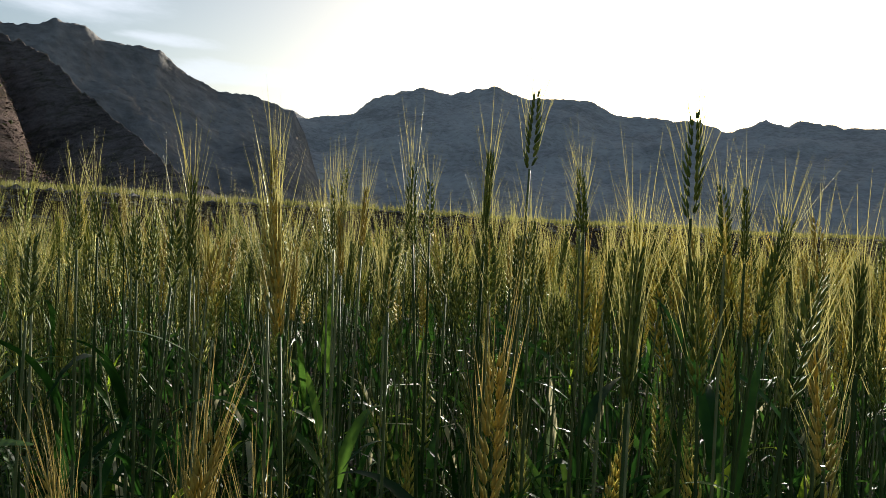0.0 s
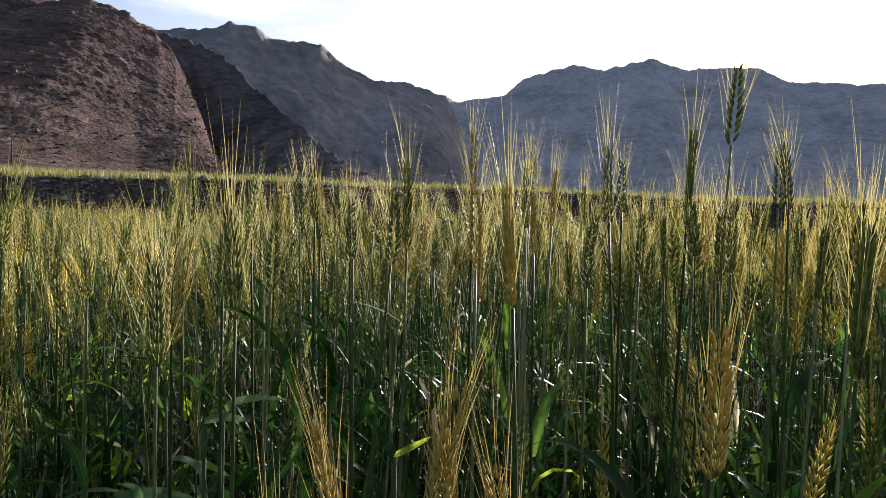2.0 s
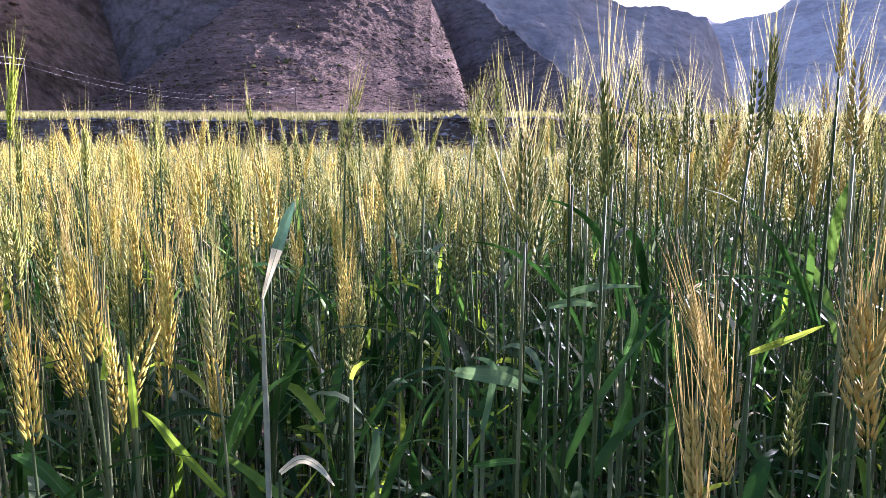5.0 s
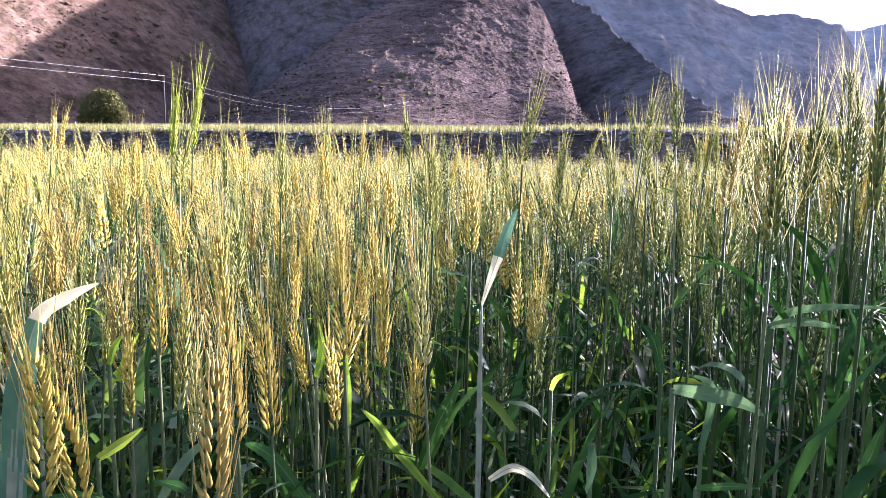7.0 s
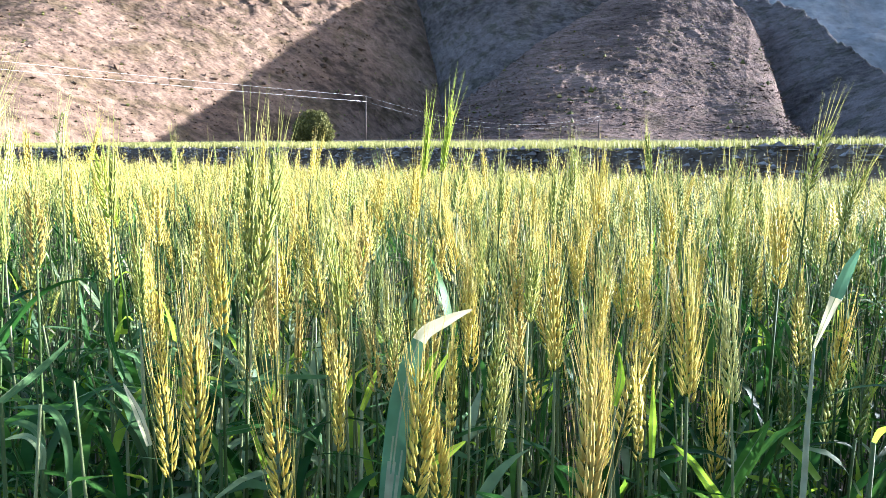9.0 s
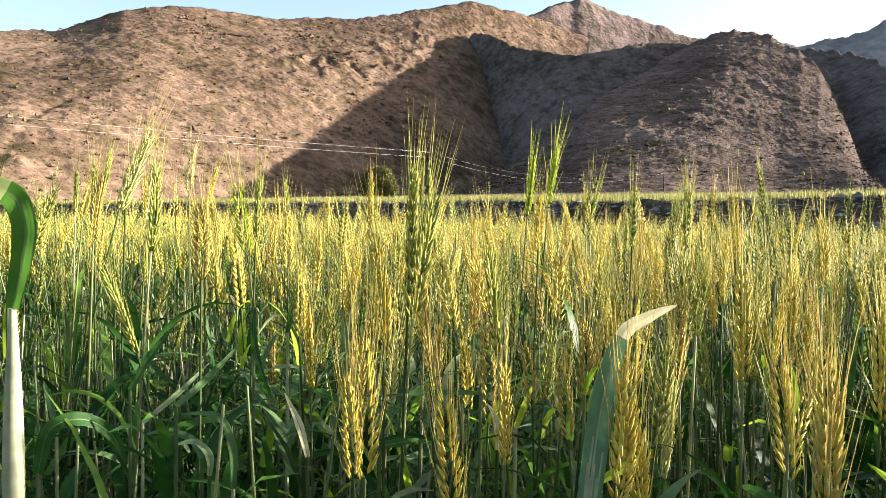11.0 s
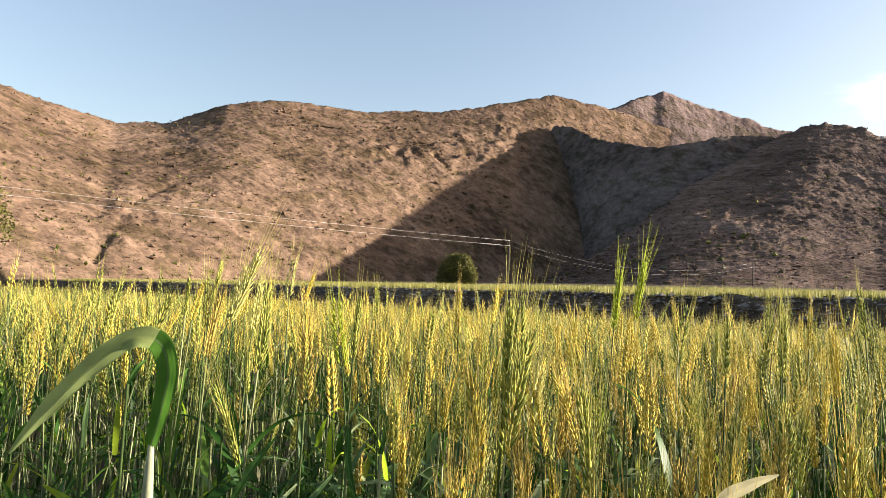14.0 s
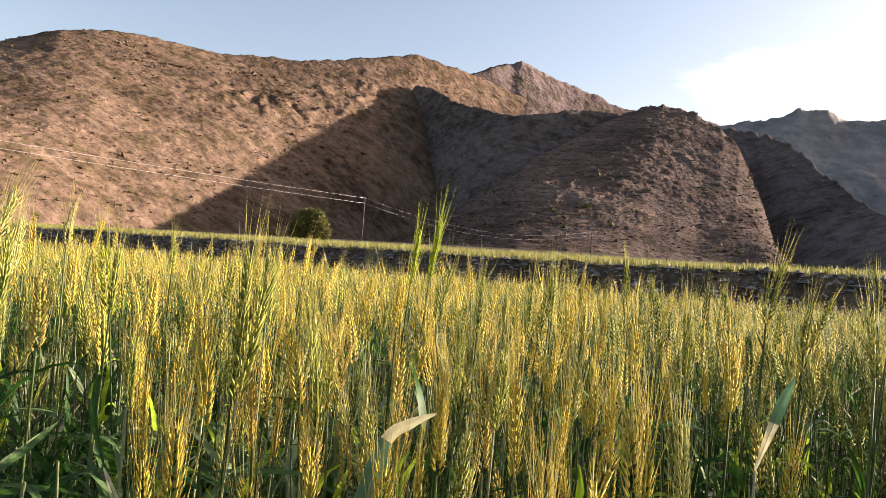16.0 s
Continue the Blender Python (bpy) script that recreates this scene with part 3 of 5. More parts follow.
def template(rng, level):
    """A whole stalk as arrays: corner, share of stalk height, triangle, slot (green ear's slots)."""
    V, W, T, S = [], [], [], []

    def add(piece, share, slot):
        v, t = piece
        k = len(V)
        V.extend(v)
        W.extend([share] * len(v) if not hasattr(share, "__len__") else share)
        T.extend([(a + k, b + k, c + k) for a, b, c in t])
        S.extend([slot] * len(t))

    husks, bristles = ear_pieces(rng, level)
    for p in husks:
        add(p, 1.0, 0)
    for p in bristles:
        add(p, 1.0, 2)
    rows = {0: 5, 1: 3, 2: 2, 3: 2, 4: 2}[level]
    rad = {0: 0.0017, 1: 0.0017, 2: 0.0018, 3: 0.0022, 4: 0.003}[level]
    v, t, w = [], [], []
    low = {0: 0.0, 1: 0.0, 2: 0.1, 3: 0.2, 4: 0.45}[level]
    for i in range(rows):
        h = low + (1 - low) * i / (rows - 1)
        for k in range(3):
            a = 2 * math.pi * k / 3
            v.append((math.cos(a) * rad * (1.2 - 0.4 * h), math.sin(a) * rad * (1.2 - 0.4 * h), 0.0))
            w.append(h)
    for i in range(rows - 1):
        for k in range(3):
            a, b = i * 3 + k, i * 3 + (k + 1) % 3
            t += [(a, b, b + 3), (a, b + 3, a + 3)]
    add((v, t), w, 4)
    leaves = {0: 4, 1: 3, 2: 2, 3: 1, 4: 0}[level]
    for k in range(leaves):
        h = (rng.uniform(0.25, 0.80) if level < 2 else rng.uniform(0.55, 0.8))
        v, t = blade(rng, rng.uniform(0.12, 0.24), rng.uniform(0.0035, 0.0075), rng.uniform(0.7, 1.4), rng.uniform(0.6, 2.4), {0: 6, 1: 4, 2: 3, 3: 2, 4: 2}[level], rng.uniform(-1.2, 1.2))
        a = rng.uniform(0, 6.28)
        v = [(x * math.cos(a) - y * math.sin(a), x * math.sin(a) + y * math.cos(a), z) for x, y, z in v]
        add((v, t), h, 6 if rng.random() < 0.05 else 5)
    return np.array(V, np.float32), np.array(W, np.float32), np.array(T, np.int32), np.array(S, np.int32)


rng = random.Random(11)
nrg = np.random.default_rng(5)


def in_field(x, y):
    return x * BN.x + y * BN.y < BANK_AT - 1.0


def sector(count, r0, r1, az0=-42.0, az1=116.0):
    """Random places in a ring sector, evenly over its area."""
    r = np.sqrt(nrg.uniform(r0 * r0, r1 * r1, count))
    a = np.radians(nrg.uniform(az0, az1, count))
    return np.stack([-0.22 - np.sin(a) * r, -0.12 + np.cos(a) * r], 1)


WALK = [Vector(eye) for _, eye, _, _ in PATH]


def clear_of_walk(p, gap):
    return min((p[0] - q.x) ** 2 + (p[1] - q.y) ** 2 for q in WALK) > gap * gap


def sparse(p):
    """Thin growth close to the path on its sunward side and at its end."""
    az = math.degrees(math.atan2(-p[0] - 0.1, p[1] + 0.05))
    if az > 82 and p[0] > -1.25:
        return rng.random() < 0.8
    if 25 < az < 62 and math.hypot(p[0] + 0.1, p[1] + 0.05) < 1.3:
        return rng.random() < 0.45
    return -10 < az < 42 and math.hypot(p[0] + 0.1, p[1] + 0.05) < 1.15 and rng.random() < 0.55


def thin_end(p):
    """Few ears stand beside the end of the path."""
    az = math.degrees(math.atan2(-p[0] - 0.1, p[1] + 0.05))
    return 84 < az < 116 and math.hypot(p[0], p[1]) < 1.75 and noise.noise((p[0] * 31, p[1] * 31, 0.5)) > -0.22


def stand(name, label, places, templates, height, spread, tall_share=0.1, gold_share=0.48):
    """One joined crop of many stalks."""
    keep = [p for p in places if in_field(p[0], p[1]) and not thin_end(p) and (math.hypot(p[0], p[1]) > 6 or noise.noise((p[0] * 6.0, p[1] * 6.0, 2.0)) > -0.2)]
    places = np.array(keep)
    n = len(places)
    h = nrg.normal(height, spread, n)
    tall = nrg.random(n) < tall_share
    h[tall] += nrg.uniform(0.05, 0.13, tall.sum())
    az = np.degrees(np.arctan2(-places[:, 0] - 0.1, places[:, 1] + 0.05))
    far = np.hypot(places[:, 0], places[:, 1])
    h += 0.14 * np.clip((30 - az) / 20, 0, 1) * np.clip((far - 0.7) / 0.25, 0, 1) * np.clip((2.6 - far) / 0.9, 0, 1)   # taller growth towards the sun
    lifted = ((places[:, 0] * 91.7 + places[:, 1] * 57.3) % 1.0 < 0.26) & (az > 36) & (far > 1.3) & (far < 5.5)   # ragged top away from the sun
    h[lifted] += 0.055
    h = np.clip(h, 0.64, 0.93)
    yaw = nrg.uniform(0, 2 * math.pi, n)
    lean = nrg.normal(0, 0.06, (n, 2)) + np.array([-0.02, -0.01])
    big = nrg.uniform(0.82, 1.15, n) if templates is fine else nrg.uniform(0.8, 1.12, n)
    # patches of riper crop; the gold share also changes with bearing
    ripe = np.array([noise.noise((p[0] * 0.9, p[1] * 0.9, 4.0)) for p in places])
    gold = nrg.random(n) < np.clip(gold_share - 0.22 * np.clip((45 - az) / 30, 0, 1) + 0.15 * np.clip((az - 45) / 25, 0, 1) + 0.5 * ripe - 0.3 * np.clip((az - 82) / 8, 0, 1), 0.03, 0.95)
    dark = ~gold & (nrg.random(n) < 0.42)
    which = nrg.integers(0, len(templates), n)
    VV, TT, SS, base = [], [], [], 0
    for k, (V, W, T, S) in enumerate(templates):
        sel = np.where(which == k)[0]
        if not len(sel):
            continue
        c, s = np.cos(yaw[sel])[:, None], np.sin(yaw[sel])[:, None]
        b = big[sel][:, None]
        x, y = (V[:, 0] * c - V[:, 1] * s) * b, (V[:, 0] * s + V[:, 1] * c) * b
        z = W[None] * h[sel][:, None] + V[None, :, 2] * b
        bend = (z / 0.8) ** 2
        x = x + places[sel, 0][:, None] + lean[sel, 0][:, None] * bend
        y = y + places[sel, 1][:, None] + lean[sel, 1][:, None] * bend
        VV.append(np.stack([x, y, np.maximum(z, 0.005)], -1).reshape(-1, 3))
        offs = base + np.arange(len(sel)) * len(V)
        TT.append((T[None] + offs[:, None, None]).reshape(-1, 3))
        slot = np.repeat(S[None], len(sel), 0)
        ripe_ones = gold[sel][:, None] & (slot < 4)
        slot = slot + ripe_ones
        young = dark[sel][:, None]
        slot = np.where(young & (slot == 0), 7, np.where(young & (slot == 2), 8, slot))
        SS.append(slot.ravel())
        base += len(sel) * len(V)
    me = mesh_from(name, np.concatenate(VV), np.concatenate(TT), SLOTS, np.concatenate(SS), smooth=True)
    return tagged(new(name, me), label, "wheat", kind="stuff")


fine = [template(rng, 1) for _ in range(14)]
medium = [template(rng, 2) for _ in range(14)]
slight = [template(rng, 3) for _ in range(12)]
coarse = [template(rng, 4) for _ in range(10)]

# ---- single wheat plants close to the path ----
EAR_SETS = []
for k in range(9):
    husks, bristles = ear_pieces(rng, 0)
    hv, ht = joined(husks)
    bv, bt = joined(bristles)
    EAR_SETS.append([(mesh_from("ear", hv, ht, [a], smooth=True), mesh_from("beard", bv, bt, [b])) for a, b in ((EAR_GREEN, AWN_GREEN), (EAR_GOLD, AWN_GOLD), (EAR_DARK, AWN_DARK), (EAR_LIME, AWN_LIME), (EAR_AMBER, AWN_AMBER), (EAR_PALE, AWN_PALE))])
BACKLIT_SETS = []                     # ears with long spread beards; backlit contrast put into husk and awn colours
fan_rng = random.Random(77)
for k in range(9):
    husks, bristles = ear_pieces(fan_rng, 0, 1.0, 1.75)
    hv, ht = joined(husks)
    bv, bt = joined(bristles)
    BACKLIT_SETS.append([(mesh_from("ear", hv, ht, [a], smooth=True), mesh_from("beard", bv, bt, [b])) for a, b in ((EAR_DARK, AWN_PALE), (EAR_AMBER, AWN_PALE))])
LEAF_MESHES = []
for k in range(10):
    v, t = blade(rng, rng.uniform(0.13, 0.24), rng.uniform(0.004, 0.008), rng.uniform(0.8, 1.4), rng.uniform(0.5, 2.6), 10, rng.uniform(-1.4, 1.4))
    LEAF_MESHES.append(mesh_from("leaf", v, t, [LEAF], smooth=True))


def wheat_plant(x, y, top, size=1.0, ripe=False, tilt=(0.0, 0.0), leaves=2, label=""):
    """One stalk whose ear's tip stands at x, y, top; tilt is the ear's lean."""
    if y > 0.22 and x > -0.42:
        size *= 0.88
    way = Vector((tilt[0] + rng.uniform(-0.05, 0.05), tilt[1] + rng.uniform(-0.05, 0.05), 1)).normalized()
    tip = Vector((x, y, top))
    foot = tip - way * 0.086 * size
    base = Vector((foot.x - way.x * 0.30, foot.y - way.y * 0.30, 0))
    root = new("wheat_plant")
    root.location = base
    rel = foot - base
    pts = [Vector((rel.x * (h ** 1.8), rel.y * (h ** 1.8), rel.z * h)) for h in (0, 0.3, 0.55, 0.57, 0.8, 0.92, 1.0)]
    v, t = tube(pts, [0.0021, 0.0020, 0.0018, 0.0023, 0.0016, 0.0013, 0.0011], 5)
    part("stem", mesh_from("stem", v, t, [STEM], smooth=True), root)
    kind_of_ear = rng.randrange(9)
    ear_set = EAR_SETS[kind_of_ear]
    ear_mesh, awn_mesh = ear_set[3 if ripe == 2 else 4 if ripe and (y > 0.22 and x > -0.42 or rng.random() < 0.3) else 1 if ripe else 2 if leaves > 2 and rng.random() < 0.4 else 0]
    if ripe == PALE_EAR:
        ear_mesh, awn_mesh = ear_set[5]
    # sunward ears take the sets coloured as if backlit
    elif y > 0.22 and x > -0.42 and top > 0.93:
        ear_mesh, awn_mesh = BACKLIT_SETS[kind_of_ear][1 if ripe else 0]
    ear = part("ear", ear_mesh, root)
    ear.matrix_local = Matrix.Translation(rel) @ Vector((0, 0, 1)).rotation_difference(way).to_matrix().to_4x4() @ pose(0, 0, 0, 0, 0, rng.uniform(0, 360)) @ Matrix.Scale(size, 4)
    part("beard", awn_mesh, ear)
    for k in range(leaves):
        h = rng.uniform(0.3, 0.82)
        leaf = part("leaf", LEAF_MESHES[rng.randrange(10)], root)
        leaf.matrix_local = Matrix.Translation((rel.x * h ** 1.8, rel.y * h ** 1.8, rel.z * h)) @ pose(0, 0, 0, 0, 0, rng.uniform(0, 360)) @ Matrix.Scale(rng.uniform(0.8, 1.2), 4)
    text = label or ("pale yellow-green wheat stalk with a fan of awns" if ripe == PALE_EAR else "ripe golden wheat stalk with spread bristly awns" if ripe else "green wheat stalk with a bearded upright ear")
    return tagged(root, text, "wheat plant", "wheat stalks beside the path")


G, R, LIME_EAR, PALE_EAR = 0, 1, 2, 3
wheat_plant(-0.344, 0.663, 1.021, 0.80, G)
wheat_plant(-0.427, 0.713, 1.018, 0.80, G)
wheat_plant(-0.361, 0.821, 1.009, 0.75, G)
wheat_plant(-0.193, 0.550, 1.027, 0.95, G, (0.05, 0.0))
wheat_plant(-0.195, 0.539, 1.000, 0.80, G, (0.10, 0.0))
wheat_plant(-0.086, 0.367, 1.003, 0.95, R, (-0.06, 0.0), 2, "tall golden wheat stalk with orange-tinged awns")
wheat_plant(-0.032, 0.623, 1.052, 0.95, G, (-0.08, 0.0))
wheat_plant(0.038, 0.556, 1.058, 0.85, G, (0.0, 0.0), 2, "tall green wheat stalk coloured backlit-dark against the ridge")
wheat_plant(0.044, 0.552, 1.000, 0.80, G)
wheat_plant(0.080, 0.617, 1.120, 0.90, G, (0.02, 0.0), 1, "very tall thin wheat stalk with short awns")
wheat_plant(0.156, 0.791, 1.066, 0.85, G)
wheat_plant(0.120, 0.420, 0.985, 1.20, G, (0.03, 0.0))
wheat_plant(0.245, 0.500, 1.010, 0.90, G, (0.15, 0.0))
wheat_plant(0.215, 0.400, 0.975, 1.00, G, (0.2, 0.0))
wheat_plant(-0.100, 0.700, 1.010, 0.85, R)
wheat_plant(0.010, 0.690, 0.990, 0.80, G)
wheat_plant(0.075, 0.720, 1.000, 0.80, R)
wheat_plant(-0.381, 0.659, 0.967, 0.80, G)
wheat_plant(-0.695, 0.726, 0.960, 0.80, G)
wheat_plant(-0.708, 0.660, 1.010, 0.95, G, (0.0, 0.0), 1, "tall lone wheat stalk standing over the crop")
wheat_plant(-0.209, 0.394, 0.845, 1.05, R, (-0.35, 0.2))
wheat_plant(-0.185, 0.368, 0.830, 1.10, R, (-0.15, 0.1))
wheat_plant(-0.077, 0.345, 0.850, 1.05, R)
wheat_plant(-0.117, 0.358, 0.865, 1.05, R, (-0.08, 0.0))
wheat_plant(-0.178, 0.270, 0.820, 1.10, R, (-0.1, 0.1))
wheat_plant(0.036, 0.373, 0.925, 1.10, R)
wheat_plant(-0.112, 0.344, 0.890, 1.05, R, (0.05, 0.0))
wheat_plant(-0.602, 0.041, 0.825, 1.05, R, (0.03, 0.05), 1, "ripe yellow wheat ear with an orange tip")
wheat_plant(-0.610, 0.052, 0.800, 0.95, R, (0.04, 0.0))
wheat_plant(-0.508, 0.088, 0.830, 1.10, R, (0.02, 0.05))
wheat_plant(-0.525, 0.105, 0.842, 0.80, R, (-0.06, 0.0))
wheat_plant(-0.601, 0.304, 0.845, 1.00, R, (-0.05, 0.05))
wheat_plant(-0.613, 0.189, 0.815, 1.00, R, (-0.15, 0.0))
wheat_plant(-0.320, 0.385, 0.950, 1.00, G)
wheat_plant(-0.265, 0.390, 0.985, 1.00, G)
wheat_plant(-0.345, 0.440, 0.950, 0.95, R)
wheat_plant(-1.142, 0.683, 0.972, 0.95, G)
wheat_plant(-0.920, 0.059, 0.965, 0.90, G, (0.0, 0.0), 1, "slim green wheat stalk with sparse awns")
wheat_plant(-0.849, -0.041, 0.808, 1.00, R)
wheat_plant(-1.300, -0.155, 1.018, 1.30, PALE_EAR, (0.10, 0.42), 2, "large pale green wheat ear leaning over the crop")
wheat_plant(-1.100, -0.170, 0.962, 1.10, G, (0.08, 0.15))
wheat_plant(-1.150, -0.230, 0.955, 0.90, R, (0.05, 0.1))
wheat_plant(-0.838, 0.017, 0.932, 1.30, G, (0.06, 0.08), 2, "large green wheat ear with a full straight beard")
wheat_plant(-0.850, 0.010, 0.960, 1.10, G)
wheat_plant(-0.847, -0.021, 0.898, 1.15, R, (-0.02, -0.03))
wheat_plant(-0.808, -0.049, 0.810, 1.30, R)
wheat_plant(-0.760, -0.010, 0.775, 1.20, R, (-0.05, -0.08))
wheat_plant(-0.827, 0.078, 0.885, 1.15, G, (-0.06, -0.10))
wheat_plant(-1.113, -0.224, 0.850, 1.10, G, (-0.15, -0.35))
wheat_plant(-1.180, 0.722, 0.990, 0.95, G)
wheat_plant(-1.425, 0.807, 0.935, 0.95, G)
wheat_plant(-1.632, 1.519, 0.960, 0.90, G)
wheat_plant(-1.712, 0.116, 0.900, 0.95, R)
wheat_plant(-1.376, 0.024, 0.720, 1.00, R)
wheat_plant(-1.410, 0.600, 1.062, 1.40, LIME_EAR, (0.06, 0.10), 1, "young bright green wheat ear with tightly held awns")
wheat_plant(-1.460, 0.584, 1.040, 1.35, LIME_EAR, (0.03, 0.06), 1, "young bright green wheat ear with tightly held awns")
wheat_plant(-1.280, -0.055, 0.955, 1.15, LIME_EAR, (-0.09, -0.22), 1, "bright yellow-green wheat ear nodding over")
wheat_plant(-0.110, 0.713, 1.035, 0.85, G)
wheat_plant(-0.110, 0.793, 1.061, 0.80, G)
wheat_plant(-0.080, 0.747, 1.036, 0.80, R)
wheat_plant(-0.012, 0.701, 1.045, 0.70, G)
wheat_plant(0.080, 0.617, 1.005, 0.85, G)
wheat_plant(0.145, 0.585, 0.984, 0.80, G)
wheat_plant(0.165, 0.580, 0.987, 0.90, G)
wheat_plant(0.250, 0.614, 1.045, 0.80, G)
wheat_plant(0.249, 0.571, 1.039, 0.80, G)
wheat_plant(0.312, 0.630, 1.024, 0.80, G)
wheat_plant(0.312, 0.574, 1.019, 0.80, R)
wheat_plant(0.260, 0.431, 0.983, 0.90, G)
wheat_plant(-0.309, 0.537, 0.974, 0.85, G)
wheat_plant(-0.342, 0.701, 1.029, 0.75, G)
wheat_plant(-0.154, 0.643, 1.063, 0.80, R)
wheat_plant(0.175, 0.471, 0.981, 1.20, G)
wheat_plant(0.238, 0.420, 0.935, 1.10, R)
wheat_plant(-0.042, 0.600, 0.987, 0.85, G)
wheat_plant(0.178, 0.499, 1.085, 1.00, G)
wheat_plant(0.132, 0.659, 1.059, 0.80, G)
wheat_plant(-0.275, 0.636, 0.997, 0.80, G)
wheat_plant(-0.136, 0.561, 1.006, 0.90, R)
wheat_plant(-0.413, 0.556, 0.959, 0.85, R)
wheat_plant(-0.325, 0.478, 0.979, 0.90, G)
wheat_plant(-0.552, 0.605, 0.958, 0.85, G)
wheat_plant(-0.910, 0.425, 0.953, 0.85, G)
wheat_plant(-0.753, 0.457, 0.922, 0.90, R)
wheat_plant(-0.993, -0.146, 0.923, 0.90, R)
wheat_plant(-1.133, -0.057, 0.958, 0.90, G)
wheat_plant(-0.947, 0.368, 0.956, 0.85, G)
wheat_plant(-0.660, 0.430, 0.938, 0.90, G)
wheat_plant(-0.595, 0.412, 0.924, 0.90, R)
wheat_plant(-1.246, 0.010, 0.916, 0.95, R)
wheat_plant(-1.372, -0.078, 0.936, 0.90, R)
wheat_plant(-1.002, 0.340, 0.968, 0.90, G)
wheat_plant(-0.871, 0.462, 0.947, 0.90, R)
wheat_plant(-1.081, 0.322, 0.950, 0.90, R)
wheat_plant(-1.390, -0.222, 0.979, 0.90, G)
SHOWN = [Vector((-0.625, 0.022)), Vector((-0.776, -0.292)), Vector((-0.512, 0.321))]


def hides_leaf(x, y):
    """Whether a stalk would stand between the path and one of the broad leaves."""
    for leaf in SHOWN:
        for start in (Vector((-0.20, -0.12)), Vector((-0.29, -0.30)), Vector((-0.20, -0.21)), leaf + Vector((0.14, 0.43))):
            d = leaf - start
            k = (Vector((x, y)) - start).dot(d) / d.length_squared
            if 0 < k < 1.02 and (Vector((x, y)) - start - d * k).length < 0.035:
                return True
    return False


for k in range(36):                # ripe low ears on the sunny side
    a, r = radians(rng.uniform(36, 80)), rng.uniform(0.46, 0.95)
    x, y = -0.24 - math.sin(a) * r, -0.20 + math.cos(a) * r
    if not hides_leaf(x, y):
        wheat_plant(x, y, rng.uniform(0.79, 0.89), rng.uniform(0.7, 0.98), rng.random() < 0.6, (rng.gauss(0, 0.1), rng.gauss(0, 0.1)), 2)
taken = [Vector((o.location.x, o.location.y)) for o in scene.objects if o.name.startswith("wheat_plant")]
made = 0
for p in sector(1800, 0.50, 1.4):
    if made >= 85:
        break
    q = Vector((float(p[0]), float(p[1])))
    if not clear_of_walk(q, 0.52 if q.y > 0.35 else 0.47) or min((q - w).length for w in taken) < 0.03 or sparse(q):
        continue
    az = math.degrees(math.atan2(-q.x - 0.1, q.y + 0.05))
    if az > 80 and q.length < 1.3 or hides_leaf(q.x, q.y):
        continue
    top = rng.gauss(0.84, 0.045) + 0.10 * max(0, min(1, (24 - az) / 14))
    wheat_plant(q.x, q.y, min(top, 1.02 if az < 20 else 0.9), rng.uniform(0.70, 1.0), rng.random() < (0.2 if az < 30 else 0.4), (rng.gauss(0, 0.08), rng.gauss(0, 0.08)), 3)
    taken.append(q)
    made += 1

for p in sector(48, 0.95, 1.6, -36.0, 26.0):
    wheat_plant(float(p[0]), float(p[1]), rng.uniform(0.93, 1.04), rng.uniform(0.8, 1.05), rng.random() < 0.3, (rng.gauss(0, 0.07), rng.gauss(0, 0.07)), 2)

# ---- three broad flag leaves near the path ----


LEAF_CROSS = (-1, -0.84, -0.68, -0.52, -0.36, -0.20, -0.07, 0, 0.07, 0.20, 0.36, 0.52, 0.68, 0.84, 1)


